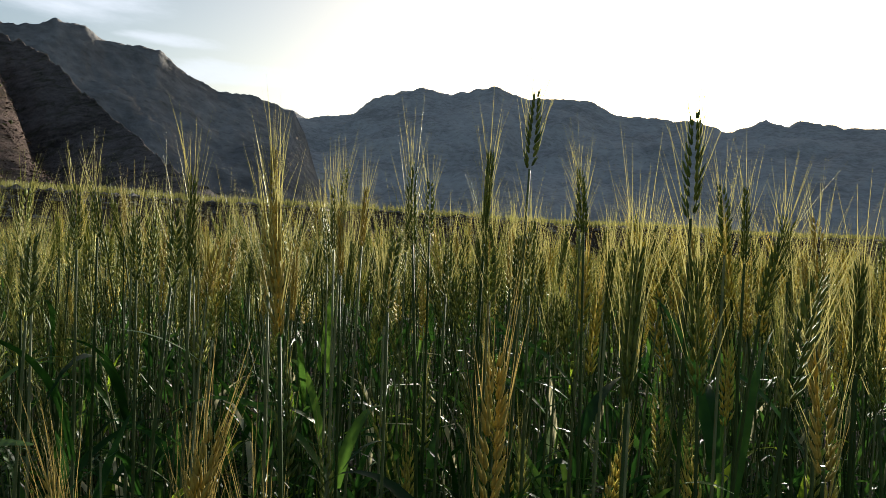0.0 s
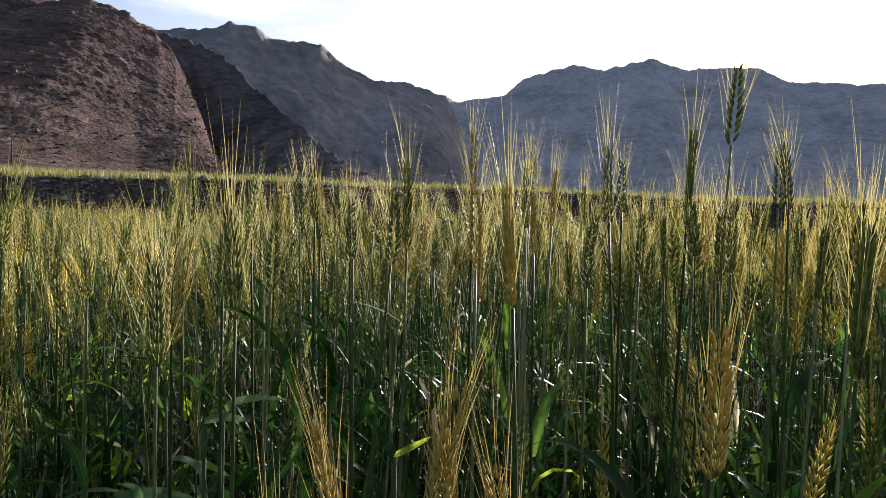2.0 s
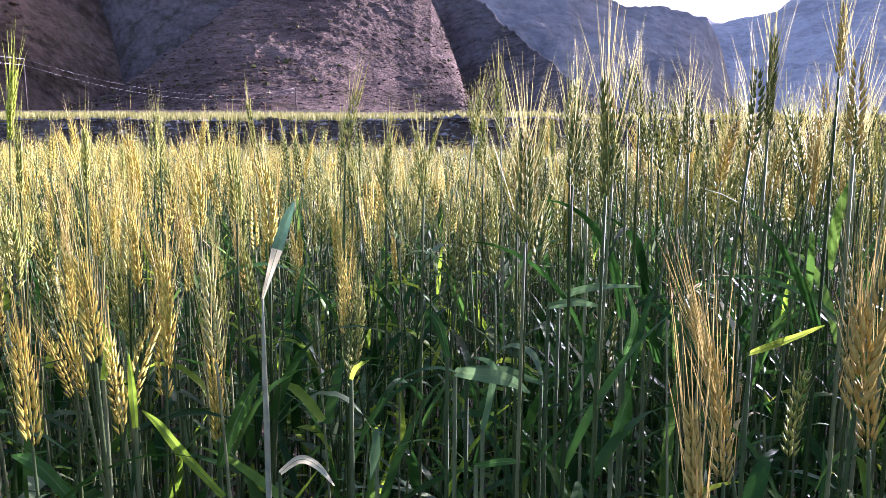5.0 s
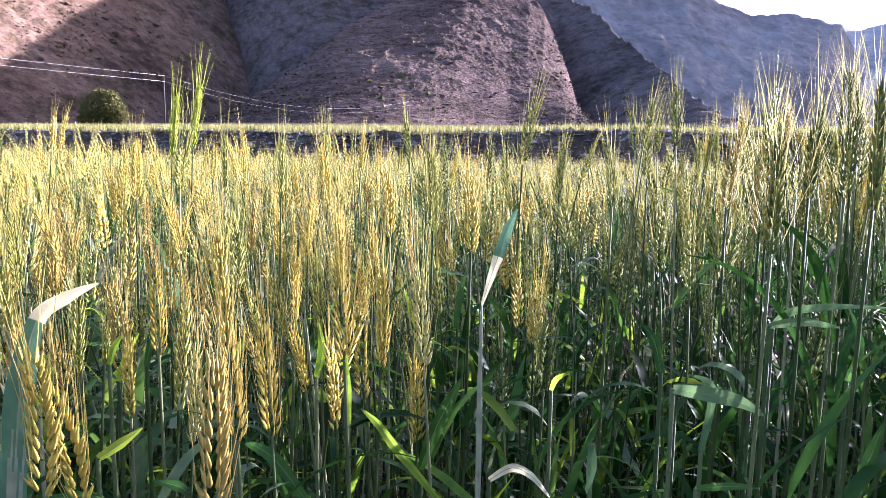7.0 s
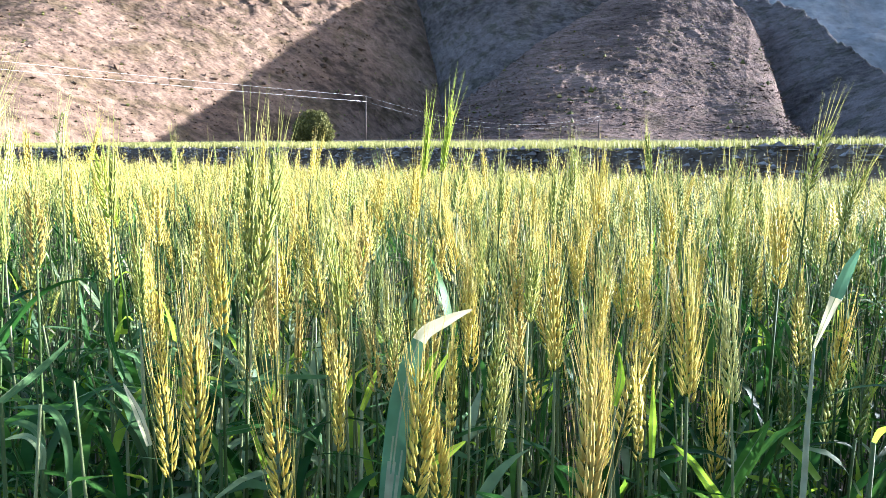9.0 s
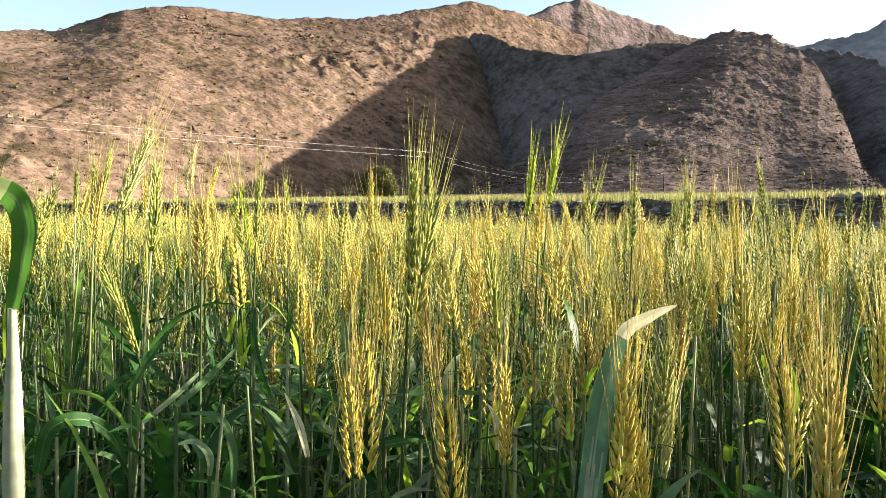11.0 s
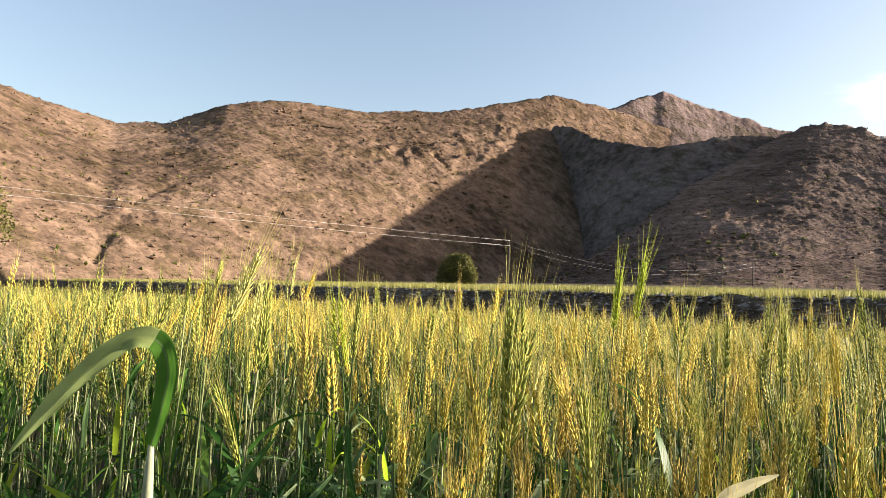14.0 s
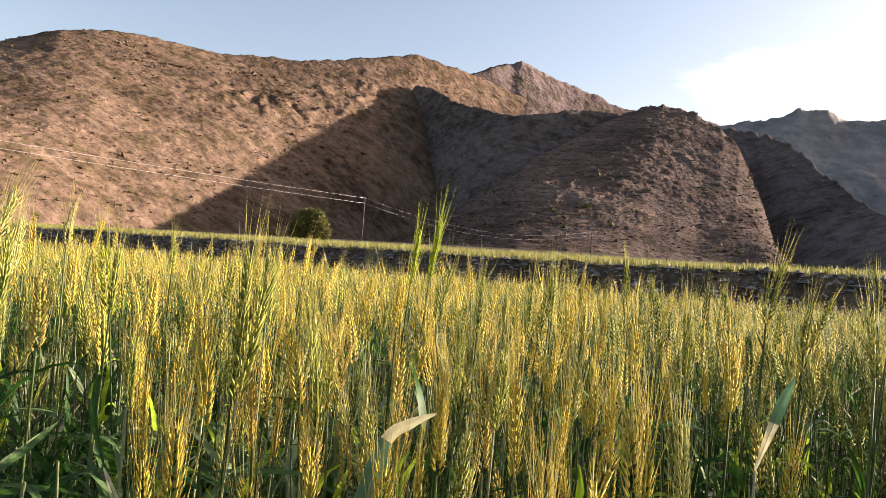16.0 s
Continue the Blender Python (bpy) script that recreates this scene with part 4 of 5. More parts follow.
def broad_leaf(name, label, points, widths, normal, mats, thin_stalk=False, pale_from=None, striped=0.0, sheath=None):
    """A flag leaf along a bent line, with midrib fold, on its own pale sheath."""
    root = new(name)
    root.location = (points[0][0], points[0][1], 0)
    o = Vector(root.location)
    pts = [Vector(p) - o for p in points]
    fine_pts, fine_w = [], []
    n = len(pts)
    for i in range(n - 1):
        p0, p1, p2, p3 = pts[max(i - 1, 0)], pts[i], pts[i + 1], pts[min(i + 2, n - 1)]
        for k in range(6):
            u = k / 6
            fine_pts.append(0.5 * ((2 * p1) + (p2 - p0) * u + (2 * p0 - 5 * p1 + 4 * p2 - p3) * u * u + (3 * p1 - p0 - 3 * p2 + p3) * u ** 3))
            fine_w.append(widths[i] * (1 - u) + widths[i + 1] * u)
    fine_pts.append(pts[-1])
    fine_w.append(widths[-1])
    v, t, idx = [], [], []
    face = Vector(normal).normalized()
    m = len(fine_pts)
    for i, p in enumerate(fine_pts):
        d = (fine_pts[min(i + 1, m - 1)] - fine_pts[max(i - 1, 0)]).normalized()
        side = d.cross(face)
        side = side.normalized() if side.length > 0.05 else Vector((1, 0, 0))
        up = side.cross(d)
        w = max(fine_w[i], 0.0003)
        wave = 0.10 * w * math.sin(i * 0.9 + 2.0)
        for k, q in enumerate(LEAF_CROSS):
            rib = 0.035 * w * (1 if k % 2 else -1)
            v.append(p + side * w * q + up * (w * 0.22 * abs(q) + rib + wave * q))
    c = len(LEAF_CROSS)
    for i in range(m - 1):
        for k in range(c - 1):
            a = i * c + k
            t += [(a, a + 1, a + c + 1), (a, a + c + 1, a + c)]
            late = pale_from is not None and i / (m - 1) > pale_from
            rib = k in (c // 2 - 1, c // 2) and i / (m - 1) < 0.8
            stripe = i / (m - 1) < striped * (0.5 + 0.125 * (k * 7 % 5)) and 2 < k < 12 and k not in (6, 9)
            idx += [len(mats) if (rib or stripe) and not late else 1 if late else 0] * 2
    mats = list(mats) + [SHEATH if striped else MIDRIB]
    part("leaf", mesh_from("leaf", v, t, mats, idx, smooth=True), root)
    z = pts[0].z
    if sheath:
        sv, st = tube([(0, 0, 0), (0.001, 0, z * 0.55), (0.001, 0, z - 0.10), (0, 0, z - 0.06), (0, 0, z - 0.025), (0, 0, z)], [sheath * k for k in (0.6, 0.8, 1.0, 0.85, 0.55, 0.32)], 12)
    else:
        sv, st = tube([(0.0, 0.0, 0.0), (0.002, 0.001, z * 0.55), tuple(pts[0])], [0.0020, 0.0021, 0.0017] if thin_stalk else [0.0026, 0.0030, 0.0024], 8)
    part("stem", mesh_from("stem", sv, st, [SHEATH if sheath else STEM], smooth=True), root, "pale grey-green sheathed stem")
    return tagged(root, label, "wheat leaf")


RT = Vector((0.366, 0.931, 0))    # across the view there
c0 = Vector((-0.776, -0.292, 0.852))
broad_leaf("wheat_leaf", "broad arching green wheat leaf on a pale stem", [
    c0, c0 + RT * 0.005 + Vector((0, 0, 0.026)), c0 + RT * 0.007 + Vector((0, 0, 0.050)), c0 - RT * 0.001 + Vector((0, 0, 0.068)), c0 - RT * 0.020 + Vector((0.004, 0, 0.068)),
    c0 - RT * 0.046 + Vector((0.01, 0, 0.047)), c0 - RT * 0.070 + Vector((0.02, 0, 0.020)), c0 - RT * 0.088 + Vector((0.026, 0, -0.004))],
    [0.004, 0.0065, 0.0072, 0.0074, 0.0076, 0.0076, 0.0056, 0.0006], (0.93, -0.366, 0.5), [LEAF_DEEP, LEAF_FLAG], False, 0.44, 0.0, 0.0062)
RB = Vector((0.559, 0.829, 0))
b0 = Vector((-0.625, 0.022, 0.700))
broad_leaf("wheat_leaf", "blue-green wheat leaf with a bent cream tip", [
    b0, b0 + RB * 0.004 + Vector((0, 0, 0.05)), b0 + RB * 0.010 + Vector((0, 0, 0.10)), b0 + RB * 0.020 + Vector((0, 0, 0.139)), b0 + RB * 0.036 + Vector((0, 0, 0.152)), b0 + RB * 0.053 + Vector((0, 0, 0.160))],
    [0.0055, 0.0075, 0.0082, 0.0046, 0.0036, 0.0004], (0.83, -0.56, 0.1), [LEAF_BLUE, LEAF_DRY], False, 0.58, 0.34, 0.0046)
RA = Vector((0.66, 0.75, 0))
a0 = Vector((-0.512, 0.321, 0.822))
broad_leaf("wheat_leaf", "upright grey-green wheat leaf with a pale back", [
    a0, a0 + RA * 0.006 + Vector((0, 0, 0.020)), a0 + RA * 0.013 + Vector((0, 0, 0.042)), a0 + RA * 0.019 + Vector((0, 0, 0.060)), a0 + RA * 0.026 + Vector((0, 0, 0.076))],
    [0.0008, 0.0026, 0.0046, 0.004, 0.0005], (0.75, -0.66, 0.15), [LEAF_DRY, LEAF_BLUE], False, 0.42, 0.0, 0.0024)
y0 = Vector((-0.592, 0.340, 0.655))
broad_leaf("wheat_leaf", "bright yellow-green wheat leaf lit from behind", [
    y0, y0 + RA * 0.010 + Vector((0, 0, 0.03)), y0 + RA * 0.024 + Vector((0, 0, 0.06)), y0 + RA * 0.036 + Vector((0, 0, 0.085))],
    [0.003, 0.0065, 0.006, 0.0006], (0.75, -0.66, 0.3), [LEAF])

DARK = ([LEAF_GREEN], "long dark green wheat leaf hanging among the stalks")
LIME = ([LEAF_LIME], "bright yellow-green wheat leaf lit from behind")
WAXY = ([LEAF_WAX], "grey-green wheat leaf with a waxy bloom")
PALE = ([LEAF_PALE], "pale grey wheat leaf bent over the stalks")
DRY = ([LEAF_DRY], "dry cream wheat leaf curling at its tip")


def stray_leaf(kind, half, normal, points):
    """A single leaf of the lower growth, on its own stalk."""
    n, half = len(points), half * 0.74
    widths = [half * (0.6, 1.0, 0.9, 0.8, 0.12)[round(4 * i / (n - 1))] for i in range(n)]
    broad_leaf("wheat_leaf", kind[1], points, widths, normal, kind[0], True)


stray_leaf(WAXY, 0.0050, (1.00, -0.06, 0.55), [(-0.904, -0.182, 0.750), (-0.923, -0.152, 0.768), (-0.941, -0.125, 0.789)])
stray_leaf(PALE, 0.0045, (1.00, -0.06, 0.55), [(-0.903, -0.155, 0.687), (-0.903, -0.155, 0.704), (-0.913, -0.165, 0.715), (-0.924, -0.181, 0.711)])
stray_leaf(WAXY, 0.0050, (1.00, -0.09, 0.55), [(-0.901, -0.135, 0.673), (-0.901, -0.136, 0.709), (-0.912, -0.146, 0.735), (-0.934, -0.173, 0.735)])
stray_leaf(DRY, 0.0055, (0.98, -0.17, 0.55), [(-0.893, -0.071, 0.694), (-0.894, -0.079, 0.724), (-0.906, -0.089, 0.751)])
stray_leaf(WAXY, 0.0042, (0.94, -0.35, 0.55), [(-0.844, 0.081, 0.748), (-0.872, 0.041, 0.746), (-0.915, 0.006, 0.736)])
stray_leaf(DARK, 0.0060, (0.94, -0.33, 0.55), [(-0.872, 0.067, 0.687), (-0.886, 0.031, 0.701), (-0.896, -0.001, 0.699)])
stray_leaf(PALE, 0.0050, (0.96, -0.30, 0.55), [(-0.940, -0.010, 0.628), (-0.951, 0.025, 0.657), (-0.939, 0.059, 0.661)])
stray_leaf(PALE, 0.0060, (0.93, -0.36, 0.55), [(-0.904, 0.040, 0.640), (-0.897, 0.059, 0.659), (-0.897, 0.085, 0.669)])
stray_leaf(WAXY, 0.0050, (0.93, -0.37, 0.55), [(-0.873, 0.065, 0.637), (-0.884, 0.063, 0.663), (-0.897, 0.058, 0.685)])
stray_leaf(DRY, 0.0040, (0.90, -0.43, 0.55), [(-0.820, 0.085, 0.700), (-0.821, 0.083, 0.728), (-0.833, 0.081, 0.741)])
stray_leaf(DARK, 0.0050, (0.98, -0.19, 0.55), [(-1.031, -0.050, 0.785), (-1.030, -0.046, 0.821), (-1.051, -0.050, 0.837)])
stray_leaf(LIME, 0.0070, (1.00, 0.05, 0.55), [(-0.912, -0.309, 0.712), (-0.932, -0.325, 0.747), (-0.950, -0.348, 0.769), (-0.968, -0.374, 0.783)])
stray_leaf(DARK, 0.0080, (1.00, -0.03, 0.55), [(-0.893, -0.282, 0.712), (-0.892, -0.274, 0.745), (-0.901, -0.251, 0.748), (-0.910, -0.230, 0.730), (-0.908, -0.219, 0.705)])
stray_leaf(PALE, 0.0050, (0.99, -0.17, 0.55), [(-1.086, -0.190, 0.689), (-1.101, -0.154, 0.712), (-1.134, -0.113, 0.738)])
stray_leaf(DARK, 0.0070, (0.99, -0.14, 0.55), [(-1.088, -0.202, 0.725), (-1.105, -0.181, 0.756), (-1.121, -0.151, 0.790)])
stray_leaf(DARK, 0.0060, (0.93, -0.37, 0.55), [(-0.954, 0.017, 0.706), (-1.018, -0.006, 0.715), (-1.073, -0.040, 0.723)])
stray_leaf(WAXY, 0.0050, (0.98, -0.19, 0.55), [(-0.978, -0.148, 0.678), (-0.999, -0.155, 0.692), (-1.023, -0.174, 0.695), (-1.046, -0.191, 0.688)])
stray_leaf(WAXY, 0.0050, (1.00, -0.02, 0.55), [(-1.092, -0.270, 0.686), (-1.112, -0.276, 0.715), (-1.133, -0.282, 0.733)])
stray_leaf(WAXY, 0.0050, (0.95, -0.30, 0.55), [(-1.059, -0.063, 0.711), (-1.055, -0.051, 0.678), (-1.051, -0.037, 0.639)])
stray_leaf(DARK, 0.0060, (0.96, -0.27, 0.55), [(-1.083, -0.074, 0.808), (-1.063, -0.077, 0.762), (-1.039, -0.065, 0.713)])
stray_leaf(WAXY, 0.0050, (1.00, 0.08, 0.55), [(-1.240, -0.364, 0.759), (-1.240, -0.364, 0.790), (-1.250, -0.363, 0.823)])
stray_leaf(DARK, 0.0050, (1.00, 0.02, 0.55), [(-1.242, -0.320, 0.836), (-1.242, -0.309, 0.857), (-1.253, -0.301, 0.866)])
stray_leaf(LIME, 0.0050, (0.79, -0.61, 0.55), [(-0.820, 0.105, 0.718), (-0.815, 0.111, 0.739), (-0.810, 0.117, 0.761)])
stray_leaf(LIME, 0.0050, (0.73, -0.68, 0.55), [(-0.778, 0.155, 0.738), (-0.774, 0.160, 0.758), (-0.765, 0.168, 0.781)])
stray_leaf(DARK, 0.0060, (0.88, -0.47, 0.55), [(-0.850, -0.020, 0.710), (-0.850, 0.002, 0.710), (-0.851, 0.020, 0.710)])
stray_leaf(WAXY, 0.0055, (0.46, -0.89, 0.55), [(-0.359, 0.542, 0.795), (-0.341, 0.528, 0.812), (-0.304, 0.502, 0.826), (-0.262, 0.467, 0.837)])
stray_leaf(PALE, 0.0045, (0.50, -0.86, 0.55), [(-0.371, 0.535, 0.728), (-0.387, 0.549, 0.742), (-0.411, 0.558, 0.745), (-0.432, 0.568, 0.735)])
stray_leaf(WAXY, 0.0070, (0.54, -0.84, 0.55), [(-0.410, 0.462, 0.746), (-0.380, 0.482, 0.744), (-0.351, 0.500, 0.732)])
stray_leaf(LIME, 0.0060, (0.23, -0.97, 0.55), [(-0.190, 0.523, 0.783), (-0.161, 0.468, 0.810), (-0.135, 0.413, 0.837)])
stray_leaf(DARK, 0.0050, (0.38, -0.92, 0.55), [(-0.303, 0.569, 0.751), (-0.296, 0.572, 0.784), (-0.308, 0.577, 0.814)])
stray_leaf(LIME, 0.0060, (0.92, -0.40, 0.55), [(-0.702, 0.104, 0.708), (-0.696, 0.119, 0.717), (-0.690, 0.133, 0.727)])
stray_leaf(DARK, 0.0070, (0.82, -0.58, 0.55), [(-0.593, 0.214, 0.670), (-0.615, 0.202, 0.700), (-0.631, 0.197, 0.708), (-0.645, 0.193, 0.709)])
stray_leaf(LIME, 0.0050, (0.70, -0.71, 0.55), [(-0.524, 0.287, 0.670), (-0.556, 0.272, 0.707), (-0.573, 0.268, 0.724), (-0.589, 0.265, 0.733)])
stray_leaf(WAXY, 0.0080, (0.33, -0.94, 0.55), [(-0.393, 0.414, 0.760), (-0.363, 0.415, 0.762), (-0.341, 0.411, 0.763), (-0.323, 0.406, 0.759)])
stray_leaf(WAXY, 0.0060, (0.47, -0.88, 0.55), [(-0.433, 0.362, 0.720), (-0.428, 0.354, 0.704), (-0.425, 0.344, 0.688)])
stray_leaf(DARK, 0.0060, (0.40, -0.92, 0.55), [(-0.410, 0.429, 0.766), (-0.416, 0.426, 0.792), (-0.426, 0.422, 0.806)])
stray_leaf(DRY, 0.0045, (0.57, -0.82, 0.55), [(-0.505, 0.328, 0.678), (-0.485, 0.330, 0.694), (-0.467, 0.331, 0.693), (-0.449, 0.330, 0.682)])
stray_leaf(WAXY, 0.0060, (0.23, -0.97, 0.55), [(-0.348, 0.493, 0.805), (-0.320, 0.479, 0.815), (-0.292, 0.465, 0.818)])
stray_leaf(DARK, 0.0060, (0.14, -0.99, 0.55), [(-0.263, 0.419, 0.723), (-0.258, 0.420, 0.746), (-0.253, 0.420, 0.769)])
stray_leaf(DARK, 0.0045, (0.30, -0.95, 0.55), [(-0.366, 0.403, 0.691), (-0.341, 0.401, 0.702), (-0.320, 0.397, 0.709)])
stray_leaf(DARK, 0.0050, (0.90, -0.44, 0.55), [(-0.778, 0.180, 0.747), (-0.776, 0.184, 0.769), (-0.774, 0.189, 0.787)])
stray_leaf(LIME, 0.0045, (0.92, -0.40, 0.55), [(-0.772, 0.145, 0.756), (-0.770, 0.149, 0.772), (-0.767, 0.156, 0.782)])
stray_leaf(LIME, 0.0060, (0.78, -0.63, 0.55), [(-0.667, 0.282, 0.738), (-0.664, 0.286, 0.763), (-0.666, 0.284, 0.788)])
stray_leaf(LIME, 0.0050, (0.75, -0.66, 0.55), [(-0.619, 0.278, 0.707), (-0.619, 0.277, 0.739), (-0.620, 0.276, 0.771)])
stray_leaf(LIME, 0.0040, (0.52, -0.85, 0.55), [(-0.509, 0.423, 0.729), (-0.505, 0.425, 0.740), (-0.494, 0.431, 0.748)])
stray_leaf(DARK, 0.0060, (0.89, -0.46, 0.55), [(-0.641, 0.141, 0.689), (-0.653, 0.140, 0.690), (-0.669, 0.129, 0.693)])
stray_leaf(WAXY, 0.0050, (0.33, -0.94, 0.55), [(-0.371, 0.422, 0.713), (-0.373, 0.443, 0.758), (-0.395, 0.446, 0.764)])

# ---- the joined crop ----
near_places = [p for p in sector(340, 0.50, 1.5) if clear_of_walk(p, 0.50) and not sparse(p) and not hides_leaf(*p)]
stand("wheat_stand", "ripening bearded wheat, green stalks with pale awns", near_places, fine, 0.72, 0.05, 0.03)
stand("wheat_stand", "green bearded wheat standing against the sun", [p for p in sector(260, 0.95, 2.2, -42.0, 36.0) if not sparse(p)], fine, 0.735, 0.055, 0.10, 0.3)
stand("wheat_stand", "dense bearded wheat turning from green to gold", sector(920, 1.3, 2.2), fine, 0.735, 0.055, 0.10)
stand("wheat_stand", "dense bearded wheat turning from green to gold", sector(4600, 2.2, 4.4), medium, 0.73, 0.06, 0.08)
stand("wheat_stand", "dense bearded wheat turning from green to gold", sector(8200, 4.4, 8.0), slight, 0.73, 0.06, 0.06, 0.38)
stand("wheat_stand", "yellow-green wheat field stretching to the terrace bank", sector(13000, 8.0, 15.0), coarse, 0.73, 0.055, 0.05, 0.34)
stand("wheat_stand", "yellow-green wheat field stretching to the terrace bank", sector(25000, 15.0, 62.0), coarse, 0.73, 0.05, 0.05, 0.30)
# added out of view behind the camera to block low sky light
stand("wheat_stand", "unseen bearded wheat behind the camera, added to cut fill light", sector(4500, 0.75, 4.5, 130.0, 305.0), coarse, 0.73, 0.05, 0.05)


def undergrowth(name, label, places, low, high, mats, long=(0.12, 0.26), wide=(0.004, 0.009)):
    """Many loose leaf blades between the stalks, one mesh."""
    V, T, S, base = [], [], [], 0
    for p in places:
        v, t = blade(rng, rng.uniform(*long), rng.uniform(*wide), rng.uniform(0.3, 1.4), rng.uniform(0.4, 2.6), 5, rng.uniform(-1.5, 1.5))
        v = np.array(v)
        a = rng.uniform(0, 6.28)
        r = np.array([[math.cos(a), -math.sin(a), 0], [math.sin(a), math.cos(a), 0], [0, 0, 1]])
        v = v @ r.T + np.array([p[0], p[1], rng.uniform(low, high)])
        V.append(v)
        T.append(np.array(t) + base)
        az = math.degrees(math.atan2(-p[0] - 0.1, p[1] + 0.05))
        # light and shade set by colour: mostly dark leaves sunward, more lime and pale elsewhere
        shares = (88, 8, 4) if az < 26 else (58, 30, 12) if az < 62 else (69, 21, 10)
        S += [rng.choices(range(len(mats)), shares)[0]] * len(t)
        base += len(v)
    me = mesh_from(name, np.concatenate(V), np.concatenate(T), mats, S, smooth=True)
    return tagged(new(name, me), label, "leaves", kind="stuff")


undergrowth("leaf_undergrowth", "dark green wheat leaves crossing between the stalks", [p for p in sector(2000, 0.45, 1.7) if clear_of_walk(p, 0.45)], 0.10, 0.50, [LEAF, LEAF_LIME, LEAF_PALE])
undergrowth("leaf_undergrowth", "dark green wheat leaves crossing between the stalks", sector(1600, 1.5, 3.0), 0.30, 0.60, [LEAF, LEAF_LIME, LEAF_PALE])


undergrowth("leaf_undergrowth", "short bright and pale wheat leaves with sunlit tones in their colour", [p for p in sector(1000, 0.48, 1.6) if clear_of_walk(p, 0.46)], 0.42, 0.70, [LEAF, LEAF_LIME, LEAF_PALE], (0.06, 0.15), (0.004, 0.0075))


undergrowth("leaf_undergrowth", "dark green wheat leaves, a darker colour mix for the shaded sunward crop", [p for p in sector(900, 0.5, 1.8, -42.0, 38.0) if clear_of_walk(p, 0.45)], 0.10, 0.55, [LEAF, LEAF_LIME, LEAF_PALE])
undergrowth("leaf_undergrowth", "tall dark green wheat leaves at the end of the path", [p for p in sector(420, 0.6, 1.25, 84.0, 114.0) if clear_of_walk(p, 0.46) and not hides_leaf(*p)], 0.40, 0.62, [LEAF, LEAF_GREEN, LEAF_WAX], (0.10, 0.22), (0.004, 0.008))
undergrowth("leaf_undergrowth", "pale blue-green wheat leaves with low sunlight put into their colour", [p for p in sector(420, 0.62, 1.4, 60.0, 86.0) if clear_of_walk(p, 0.46)], 0.44, 0.70, [LEAF_WAX, LEAF_PALE, LEAF_LIME], (0.06, 0.16), (0.004, 0.008))


def bare_stalks(places, label, mat):
    """Straight straws between the eared ones, one mesh."""
    V, T = [], []
    for p in places:
        if not clear_of_walk(p, 0.45) or hides_leaf(*p):
            continue
        base, h, lx, ly = len(V), rng.uniform(0.55, 0.80), rng.gauss(0, 0.045), rng.gauss(0, 0.045)
        v, t = tube([(p[0], p[1], 0.0), (p[0] + lx * 0.3, p[1] + ly * 0.3, h * 0.5), (p[0] + lx, p[1] + ly, h)], [0.002, 0.0018, 0.0012], 4, False)
        V += v
        T += [(a + base, b + base, c + base) for a, b, c in t]
    tagged(new("wheat_straw", mesh_from("wheat_straw", V, T, [mat], smooth=True)), label, "stalks", kind="stuff")


# plain stem colour sunward, sunlit-toned copy on the other side
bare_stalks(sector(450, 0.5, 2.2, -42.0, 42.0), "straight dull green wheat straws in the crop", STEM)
bare_stalks(sector(420, 0.5, 2.0, 42.0, 112.0), "straight grey-green wheat straws with a sunlit pale tone in their colour", SUNLIT_STRAW)

# ---- terrace: crop above the bank, stones on its face ----


def terrace_crop():
    n = 27000
    u = nrg.uniform(-120, 48, n)
    d = 22.0 * nrg.random(n) ** 1.6
    V, base = np.zeros((n, 9, 3), np.float32), []
    for i in range(n):
        line = bank_line(u[i]) + 1.2
        v = line + d[i]
        x, y = BN.x * v + BU.x * u[i], BN.y * v + BU.y * u[i]
        z = ground_z(x, y)
        for k in range(3):
            a, h, w = nrg.uniform(0, 6.28), nrg.uniform(0.22, 0.46), nrg.uniform(0.015, 0.04)
            ox, oy, lx, ly = *nrg.uniform(-0.12, 0.12, 2), *nrg.normal(0, 0.05, 2)
            c, s = math.cos(a) * w, math.sin(a) * w
            V[i, k * 3] = x + ox - c, y + oy - s, z - 0.02
            V[i, k * 3 + 1] = x + ox + c, y + oy + s, z - 0.02
            V[i, k * 3 + 2] = x + ox + lx, y + oy + ly, z + h
    T = np.arange(n * 9).reshape(-1, 3)
    tagged(new("terrace_crop", mesh_from("terrace_crop", V.reshape(-1, 3), T, [FAR_CROP])), "yellow-green young crop on the raised terrace", "crop", kind="stuff")


terrace_crop()
ICO = bmesh.new()
bmesh.ops.create_icosphere(ICO, subdivisions=1, radius=1)
ICO_V = np.array([v.co[:] for v in ICO.verts])
ICO_T = np.array([[v.index for v in f.verts] for f in ICO.faces])
ICO.free()
OCT_V = np.array([(1, 0, 0), (0, 1, 0), (-1, 0, 0), (0, -1, 0), (0, 0, 1), (0, 0, -1)], float)
OCT_T = np.array([(0, 1, 4), (1, 2, 4), (2, 3, 4), (3, 0, 4), (1, 0, 5), (2, 1, 5), (3, 2, 5), (0, 3, 5)])


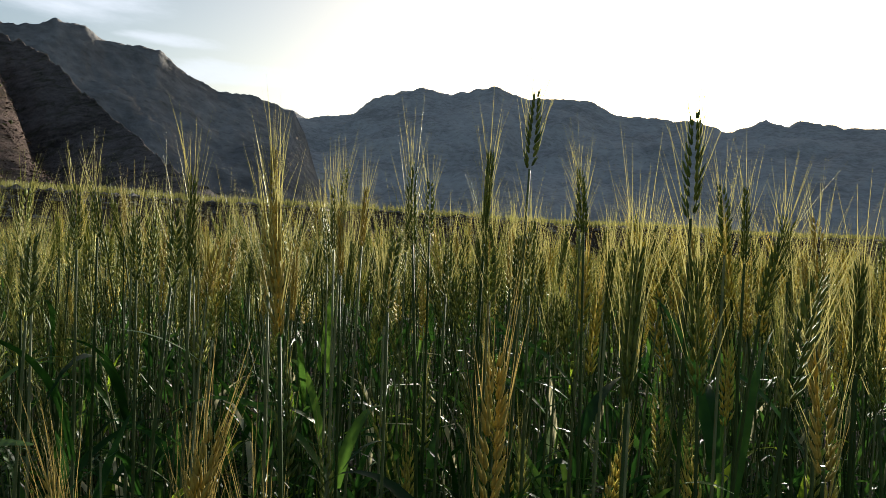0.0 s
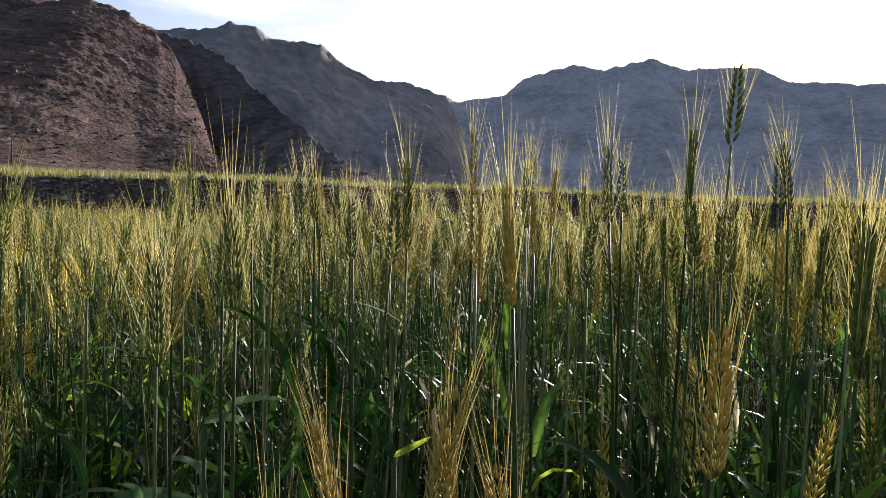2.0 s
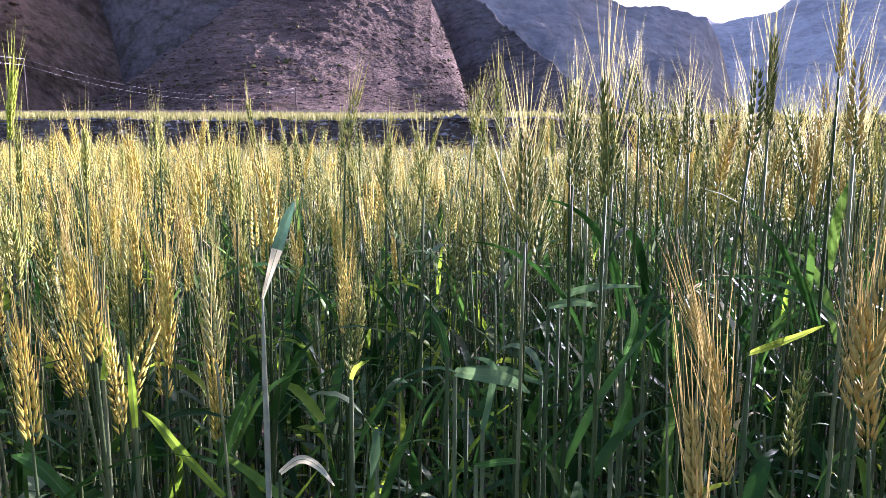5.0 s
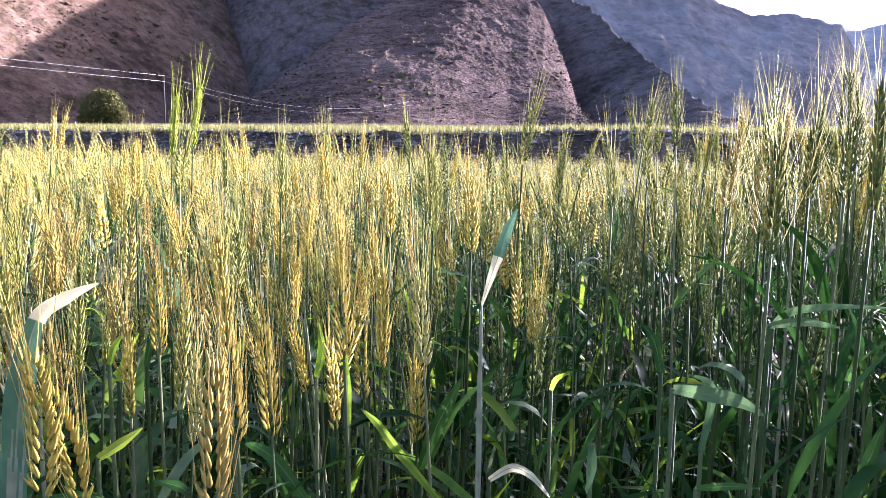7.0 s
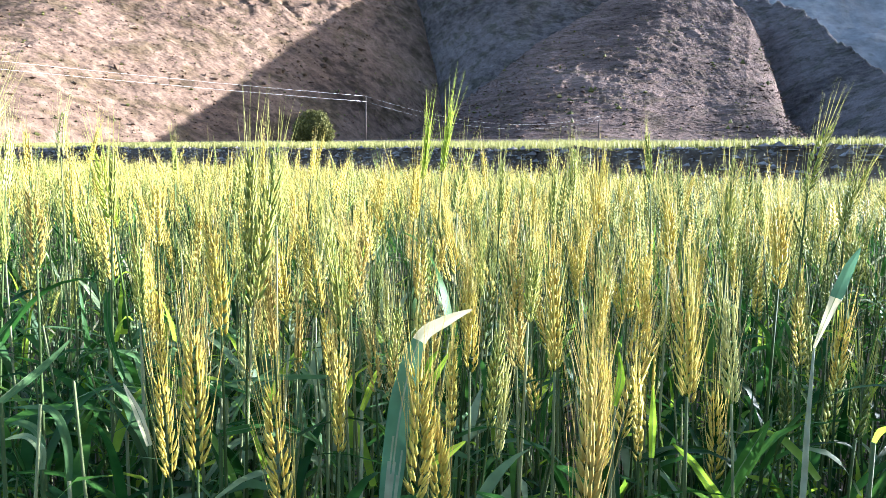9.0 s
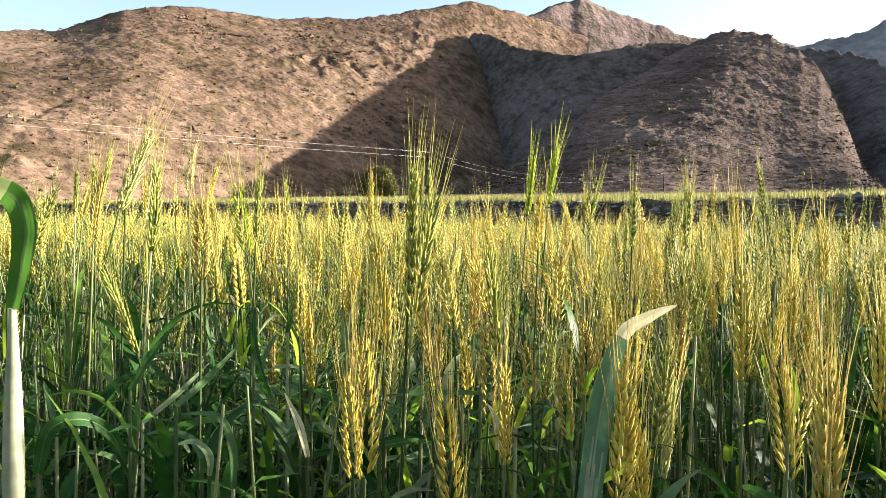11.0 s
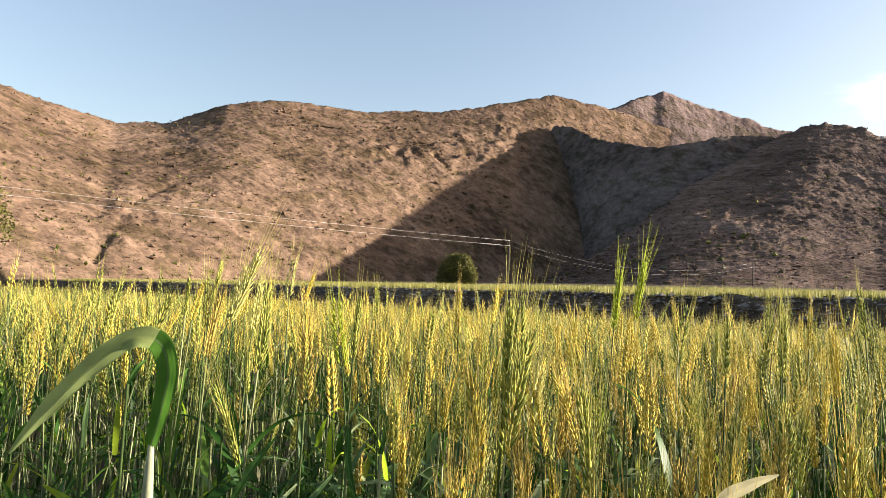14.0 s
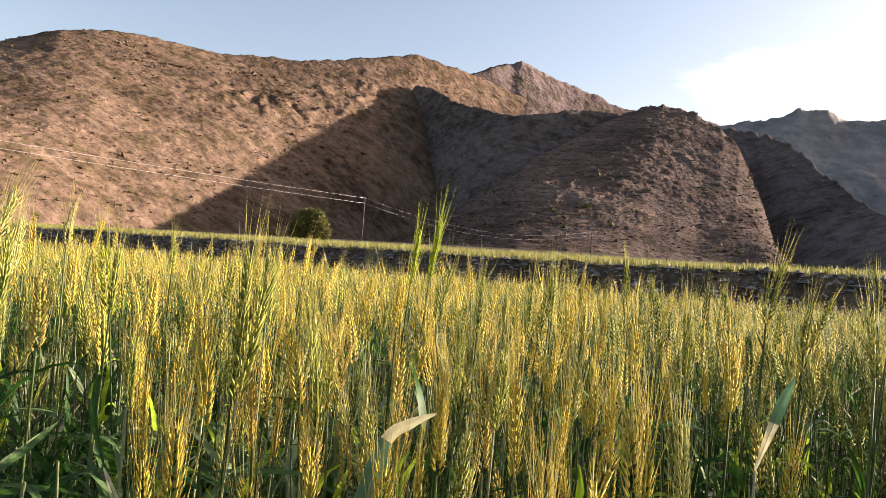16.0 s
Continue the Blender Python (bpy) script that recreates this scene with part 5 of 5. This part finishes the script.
def scatter(name, label, category, spots, size, mat, flat=0.6, rough=0.35, far=True):
    """Broken lumps (stones or bushes) lying at the given places, one mesh; far ones are plain angular blocks."""
    n = len(spots)
    lv, lt = (OCT_V, OCT_T) if far else (ICO_V, ICO_T)
    lump = lv[None] * (1 + nrg.uniform(-rough, rough, (n, len(lv), 1)))
    sc = nrg.uniform(size[0], size[1], (n, 1, 1)) * (0.4 + nrg.random((n, 1, 1)) ** 3)
    lump = lump * sc * np.stack([nrg.uniform(0.7, 1.5, n), nrg.uniform(0.7, 1.5, n), flat * nrg.uniform(0.6, 1.4, n)], -1)[:, None]
    turn = nrg.uniform(0, 6.28, n)
    c, q = np.cos(turn)[:, None], np.sin(turn)[:, None]
    lump = np.stack([lump[..., 0] * c - lump[..., 1] * q, lump[..., 0] * q + lump[..., 1] * c, lump[..., 2]], -1)
    V = lump + np.array(spots)[:, None]
    T = lt[None] + (np.arange(n) * len(lv))[:, None, None]
    return tagged(new(name, mesh_from(name, V.reshape(-1, 3), T.reshape(-1, 3), [mat])), label, category, kind="stuff")


spots = []
for _ in range(7000):
    u, d = rng.uniform(-95, 42), rng.random() ** 0.8 * 1.6 - 0.3
    v = bank_line(u) + d
    x, y = BN.x * v + BU.x * u, BN.y * v + BU.y * u
    spots.append((x, y, ground_z(x, y) + 0.05))
scatter("bank_stones", "grey broken stones heaped on the terrace bank", "stones", spots, (0.05, 0.21), STONE, 0.55, 0.5)


def on_slope(ob, count, low=0.0, high=1.0, az=(0, 180)):
    """Random places on a hillside."""
    co = np.empty(len(ob.data.vertices) * 3, np.float32)
    ob.data.vertices.foreach_get("co", co)
    co = co.reshape(-1, 3)
    a = np.degrees(np.arctan2(-co[:, 0], co[:, 1]))
    co = co[(a > az[0]) & (a < az[1]) & (co[:, 2] > 4)]
    pick = co[nrg.integers(0, len(co), count)]
    return pick + np.concatenate([nrg.normal(0, 0.8, (count, 2)), np.zeros((count, 1))], 1)


scatter("hill_boulders", "brown boulders and scree strewn over the hill", "boulders", on_slope(rocky_hill, 12000), (0.15, 0.7), HILL_ROCK, 0.5, 0.45)
scatter("slope_boulders", "red-brown outcrops on the sunlit face", "boulders", on_slope(sunny_mountain, 11000), (0.2, 0.9), SUNNY_ROCK, 0.8, 0.45)
face = on_slope(sunny_mountain, 9000, az=(54, 82))
tall = [p for p in face if 6.5 < math.degrees(math.atan2(p[2] - 1, math.hypot(p[0], p[1]))) < 15.5 and noise.noise((p[0] * 0.03, p[1] * 0.03, p[2] * 0.05)) > 0.05]
scatter("slope_outcrops", "dark broken rock outcrops on the mountain face", "rocks", tall[:1500], (0.3, 1.35), SUNNY_ROCK, 0.8, 0.45, False)
scatter("slope_bushes", "small dark thorn bushes dotted over the slope", "bushes", on_slope(sunny_mountain, 8000), (0.18, 0.65), SHRUB_LEAF, 0.9, 0.5)
scatter("hill_bushes", "small dark thorn bushes dotted over the hill", "bushes", on_slope(rocky_hill, 900), (0.3, 0.8), SHRUB_LEAF, 0.9, 0.5)

# ---- round shrub, tree at the field's edge ----


def leafy(name, label, category, base, lobes, leaf, count, trunk_rad, limb=5):
    """A woody plant: trunk and limbs, and a crown of many small leaves gathered in uneven lobes (x, y, z, radius)."""
    root = new(name)
    root.location = base
    r2 = random.Random(len(name) + count)
    pieces = [tube([(0, 0, -0.2), (0.1, 0.05, lobes[0][2] * 0.45), (0, 0.1, lobes[0][2])], [trunk_rad, trunk_rad * 0.8, trunk_rad * 0.4], 8)]
    for x, y, z, r in lobes[:limb + 1]:
        pieces.append(tube([(0.05, 0.03, lobes[0][2] * 0.25), (x * 0.5, y * 0.5, z * 0.6), (x, y, z)], [trunk_rad * 0.6, trunk_rad * 0.35, trunk_rad * 0.12], 6))
    v, t = joined(pieces)
    part("trunk", mesh_from("trunk", v, t, [BARK], smooth=True), root)
    V, T = [], []
    for i in range(count):
        x, y, z, r = r2.choice(lobes)
        d = Vector((r2.gauss(0, 1), r2.gauss(0, 1), r2.gauss(0, 1))).normalized()
        rad = r * (0.55 + 0.5 * r2.random() ** 0.5) * (1 + 0.42 * noise.noise(d * 2.6 + Vector((x, y, z))))
        p = Vector((x, y, z)) + d * rad
        if p.z < 0.05:
            continue
        a = Vector((r2.gauss(0, 1), r2.gauss(0, 1), r2.gauss(0, 1))).normalized() * leaf
        b = a.cross(Vector((r2.gauss(0, 1), r2.gauss(0, 1), r2.gauss(0, 1)))).normalized() * leaf * 0.5
        k = len(V)
        V += [p - a, p + b, p + a, p - b]
        T += [(k, k + 1, k + 2), (k, k + 2, k + 3)]
    part("crown", mesh_from("crown", V, T, [SHRUB_LEAF]), root)
    return tagged(root, label, category)


sp = bearing(66.8, 95)
sp.z = ground_z(sp.x, sp.y)
leafy("shrub", "dense round olive-green bush on the terrace", "bush", sp,
      [(0, 0, 2.2, 1.8), (1.5, 0.5, 1.7, 1.5), (-1.5, -0.6, 1.8, 1.5), (0.4, -1.2, 1.5, 1.5), (-0.6, 1.2, 1.6, 1.5), (0.7, 0.5, 3.0, 1.2), (-0.8, -0.2, 2.9, 1.3), (2.0, 0.9, 1.1, 1.1), (-2.1, -0.9, 1.1, 1.1)],
      0.14, 15000, 0.16)
tp = bearing(104.6, 40)
tp.z = ground_z(tp.x, tp.y)
leafy("thorn_tree", "spreading thorn tree with fine olive foliage", "tree", tp,
      [(0, 0, 4.8, 2.0), (1.0, 1.6, 4.9, 1.5), (-0.4, -1.8, 5.0, 1.6), (1.4, 0.2, 5.6, 1.3), (-1.2, 0.7, 5.9, 1.4), (0.3, 2.3, 3.9, 1.1), (0.2, -2.4, 4.0, 1.2), (0.1, 0.4, 6.4, 1.2), (0.4, 1.5, 3.2, 0.9), (0.3, -0.6, 2.7, 1.2), (-0.2, 0.8, 2.4, 1.1), (0.5, 0.1, 1.6, 0.9)],
      0.09, 14000, 0.2, 7)

# ---- power line ----
pp = bearing(62.6, 130)
pp.z = ground_z(pp.x, pp.y)
P_TOP = 0.95 + 130 * math.tan(radians(5.6))


def utility_pole(base, top, label):
    root = new("utility_pole")
    root.location = base
    h = top - base.z
    v, t = tube([(0, 0, -0.3), (0, 0, h * 0.5), (0, 0, h + 0.15)], [0.14, 0.115, 0.085], 10)
    part("pole", mesh_from("pole", v, t, [POLE_WOOD], smooth=True), root)
    for drop in (0.0, 0.95):
        v, t = tube([(-0.05, 0, h - drop - 0.06), (0.22, 0, h - drop - 0.06)], [0.035, 0.03], 6)
        arm = part("bracket", mesh_from("bracket", v, t, [POLE_WOOD]), root)
        v, t = tube([(0.15, 0, h - drop - 0.10), (0.15, 0, h - drop - 0.04), (0.15, 0, h - drop), (0.15, 0, h - drop + 0.05)], [0.03, 0.06, 0.06, 0.03], 8)
        part("insulator", mesh_from("insulator", v, t, [CERAMIC], smooth=True), arm, "brown glazed insulator")
    return tagged(root, label, "utility pole", "poles of the power line")


utility_pole(pp, P_TOP, "thin weathered utility pole at the foot of the hills")
q1 = pp + Vector((19, -72, 0)) * 1.5
q1.z = ground_z(q1.x, q1.y)
utility_pole(q1, 12.4, "tall weathered utility pole beside the field")
q2 = bearing(44.0, 176)
q2.z = ground_z(q2.x, q2.y)
Q2_TOP = 0.95 + 176 * math.tan(radians(4.4))
utility_pole(q2, Q2_TOP, "small weathered utility pole under the rocky hill")
for drop in (0.0, 0.95):
    for end, top, sag, thick in ((q1, 12.4, 0.55, 0.014), (q2, Q2_TOP, 3.4, 0.008)):
        a, b = Vector((pp.x + 0.15, pp.y, P_TOP - drop)), Vector((end.x + 0.15, end.y, top - drop))
        pts = [a.lerp(b, k / 14) - Vector((0, 0, sag * 4 * (k / 14) * (1 - k / 14))) for k in range(15)]
        v, t = tube(pts, [thick] * 15, 5)
        tagged(new("power_wire", mesh_from("power_wire", v, t, [WIRE], smooth=True)), "bare metal wire strung between two poles", "wire", "wires of the power line")

# stalks standing high over the crop before the sunlit mountain
wheat_plant(-1.363, -0.146, 0.985, 0.95, PALE_EAR, (0.0, 0.16))
wheat_plant(-1.340, -0.185, 1.000, 0.95, PALE_EAR, (0.0, 0.05), 1)
wheat_plant(-1.489, -0.195, 1.008, 0.85, G, (0.0, 0.22), 1)
wheat_plant(-1.574, -0.069, 1.027, 0.85, PALE_EAR, (0.0, 0.0), 1, "thin straw-coloured wheat ear standing high")
wheat_plant(-1.642, -0.239, 0.982, 0.80, G)
wheat_plant(-1.591, -0.222, 0.973, 0.80, R, (0.0, 0.15))
wheat_plant(-1.726, 0.150, 0.990, 0.80, G)
wheat_plant(-1.762, 0.012, 1.009, 0.75, R, (0.0, 0.18), 1)
# bearded stalks among the crop towards the sun
for k in range(30):
    spot = bearing(rng.uniform(-38, 20), rng.uniform(0.82, 1.5))
    wheat_plant(spot.x, spot.y, 0.955 + 0.06 * rng.random() + 0.03 * (spot.y - 0.8), rng.uniform(0.85, 1.0), G if rng.random() < 0.62 else R, (rng.uniform(-0.1, 0.1), rng.uniform(-0.1, 0.1)), 1)
# low ripe ears that catch the sun between the taller stalks
for k in range(22):
    spot = bearing(rng.uniform(30, 72), rng.uniform(0.62, 1.1)) + Vector((-0.25, -0.22, 0))
    wheat_plant(spot.x, spot.y, rng.uniform(0.76, 0.88), rng.uniform(0.85, 1.1), R if rng.random() < 0.75 else PALE_EAR, (rng.uniform(-0.15, 0.15), rng.uniform(-0.15, 0.15)), 2)
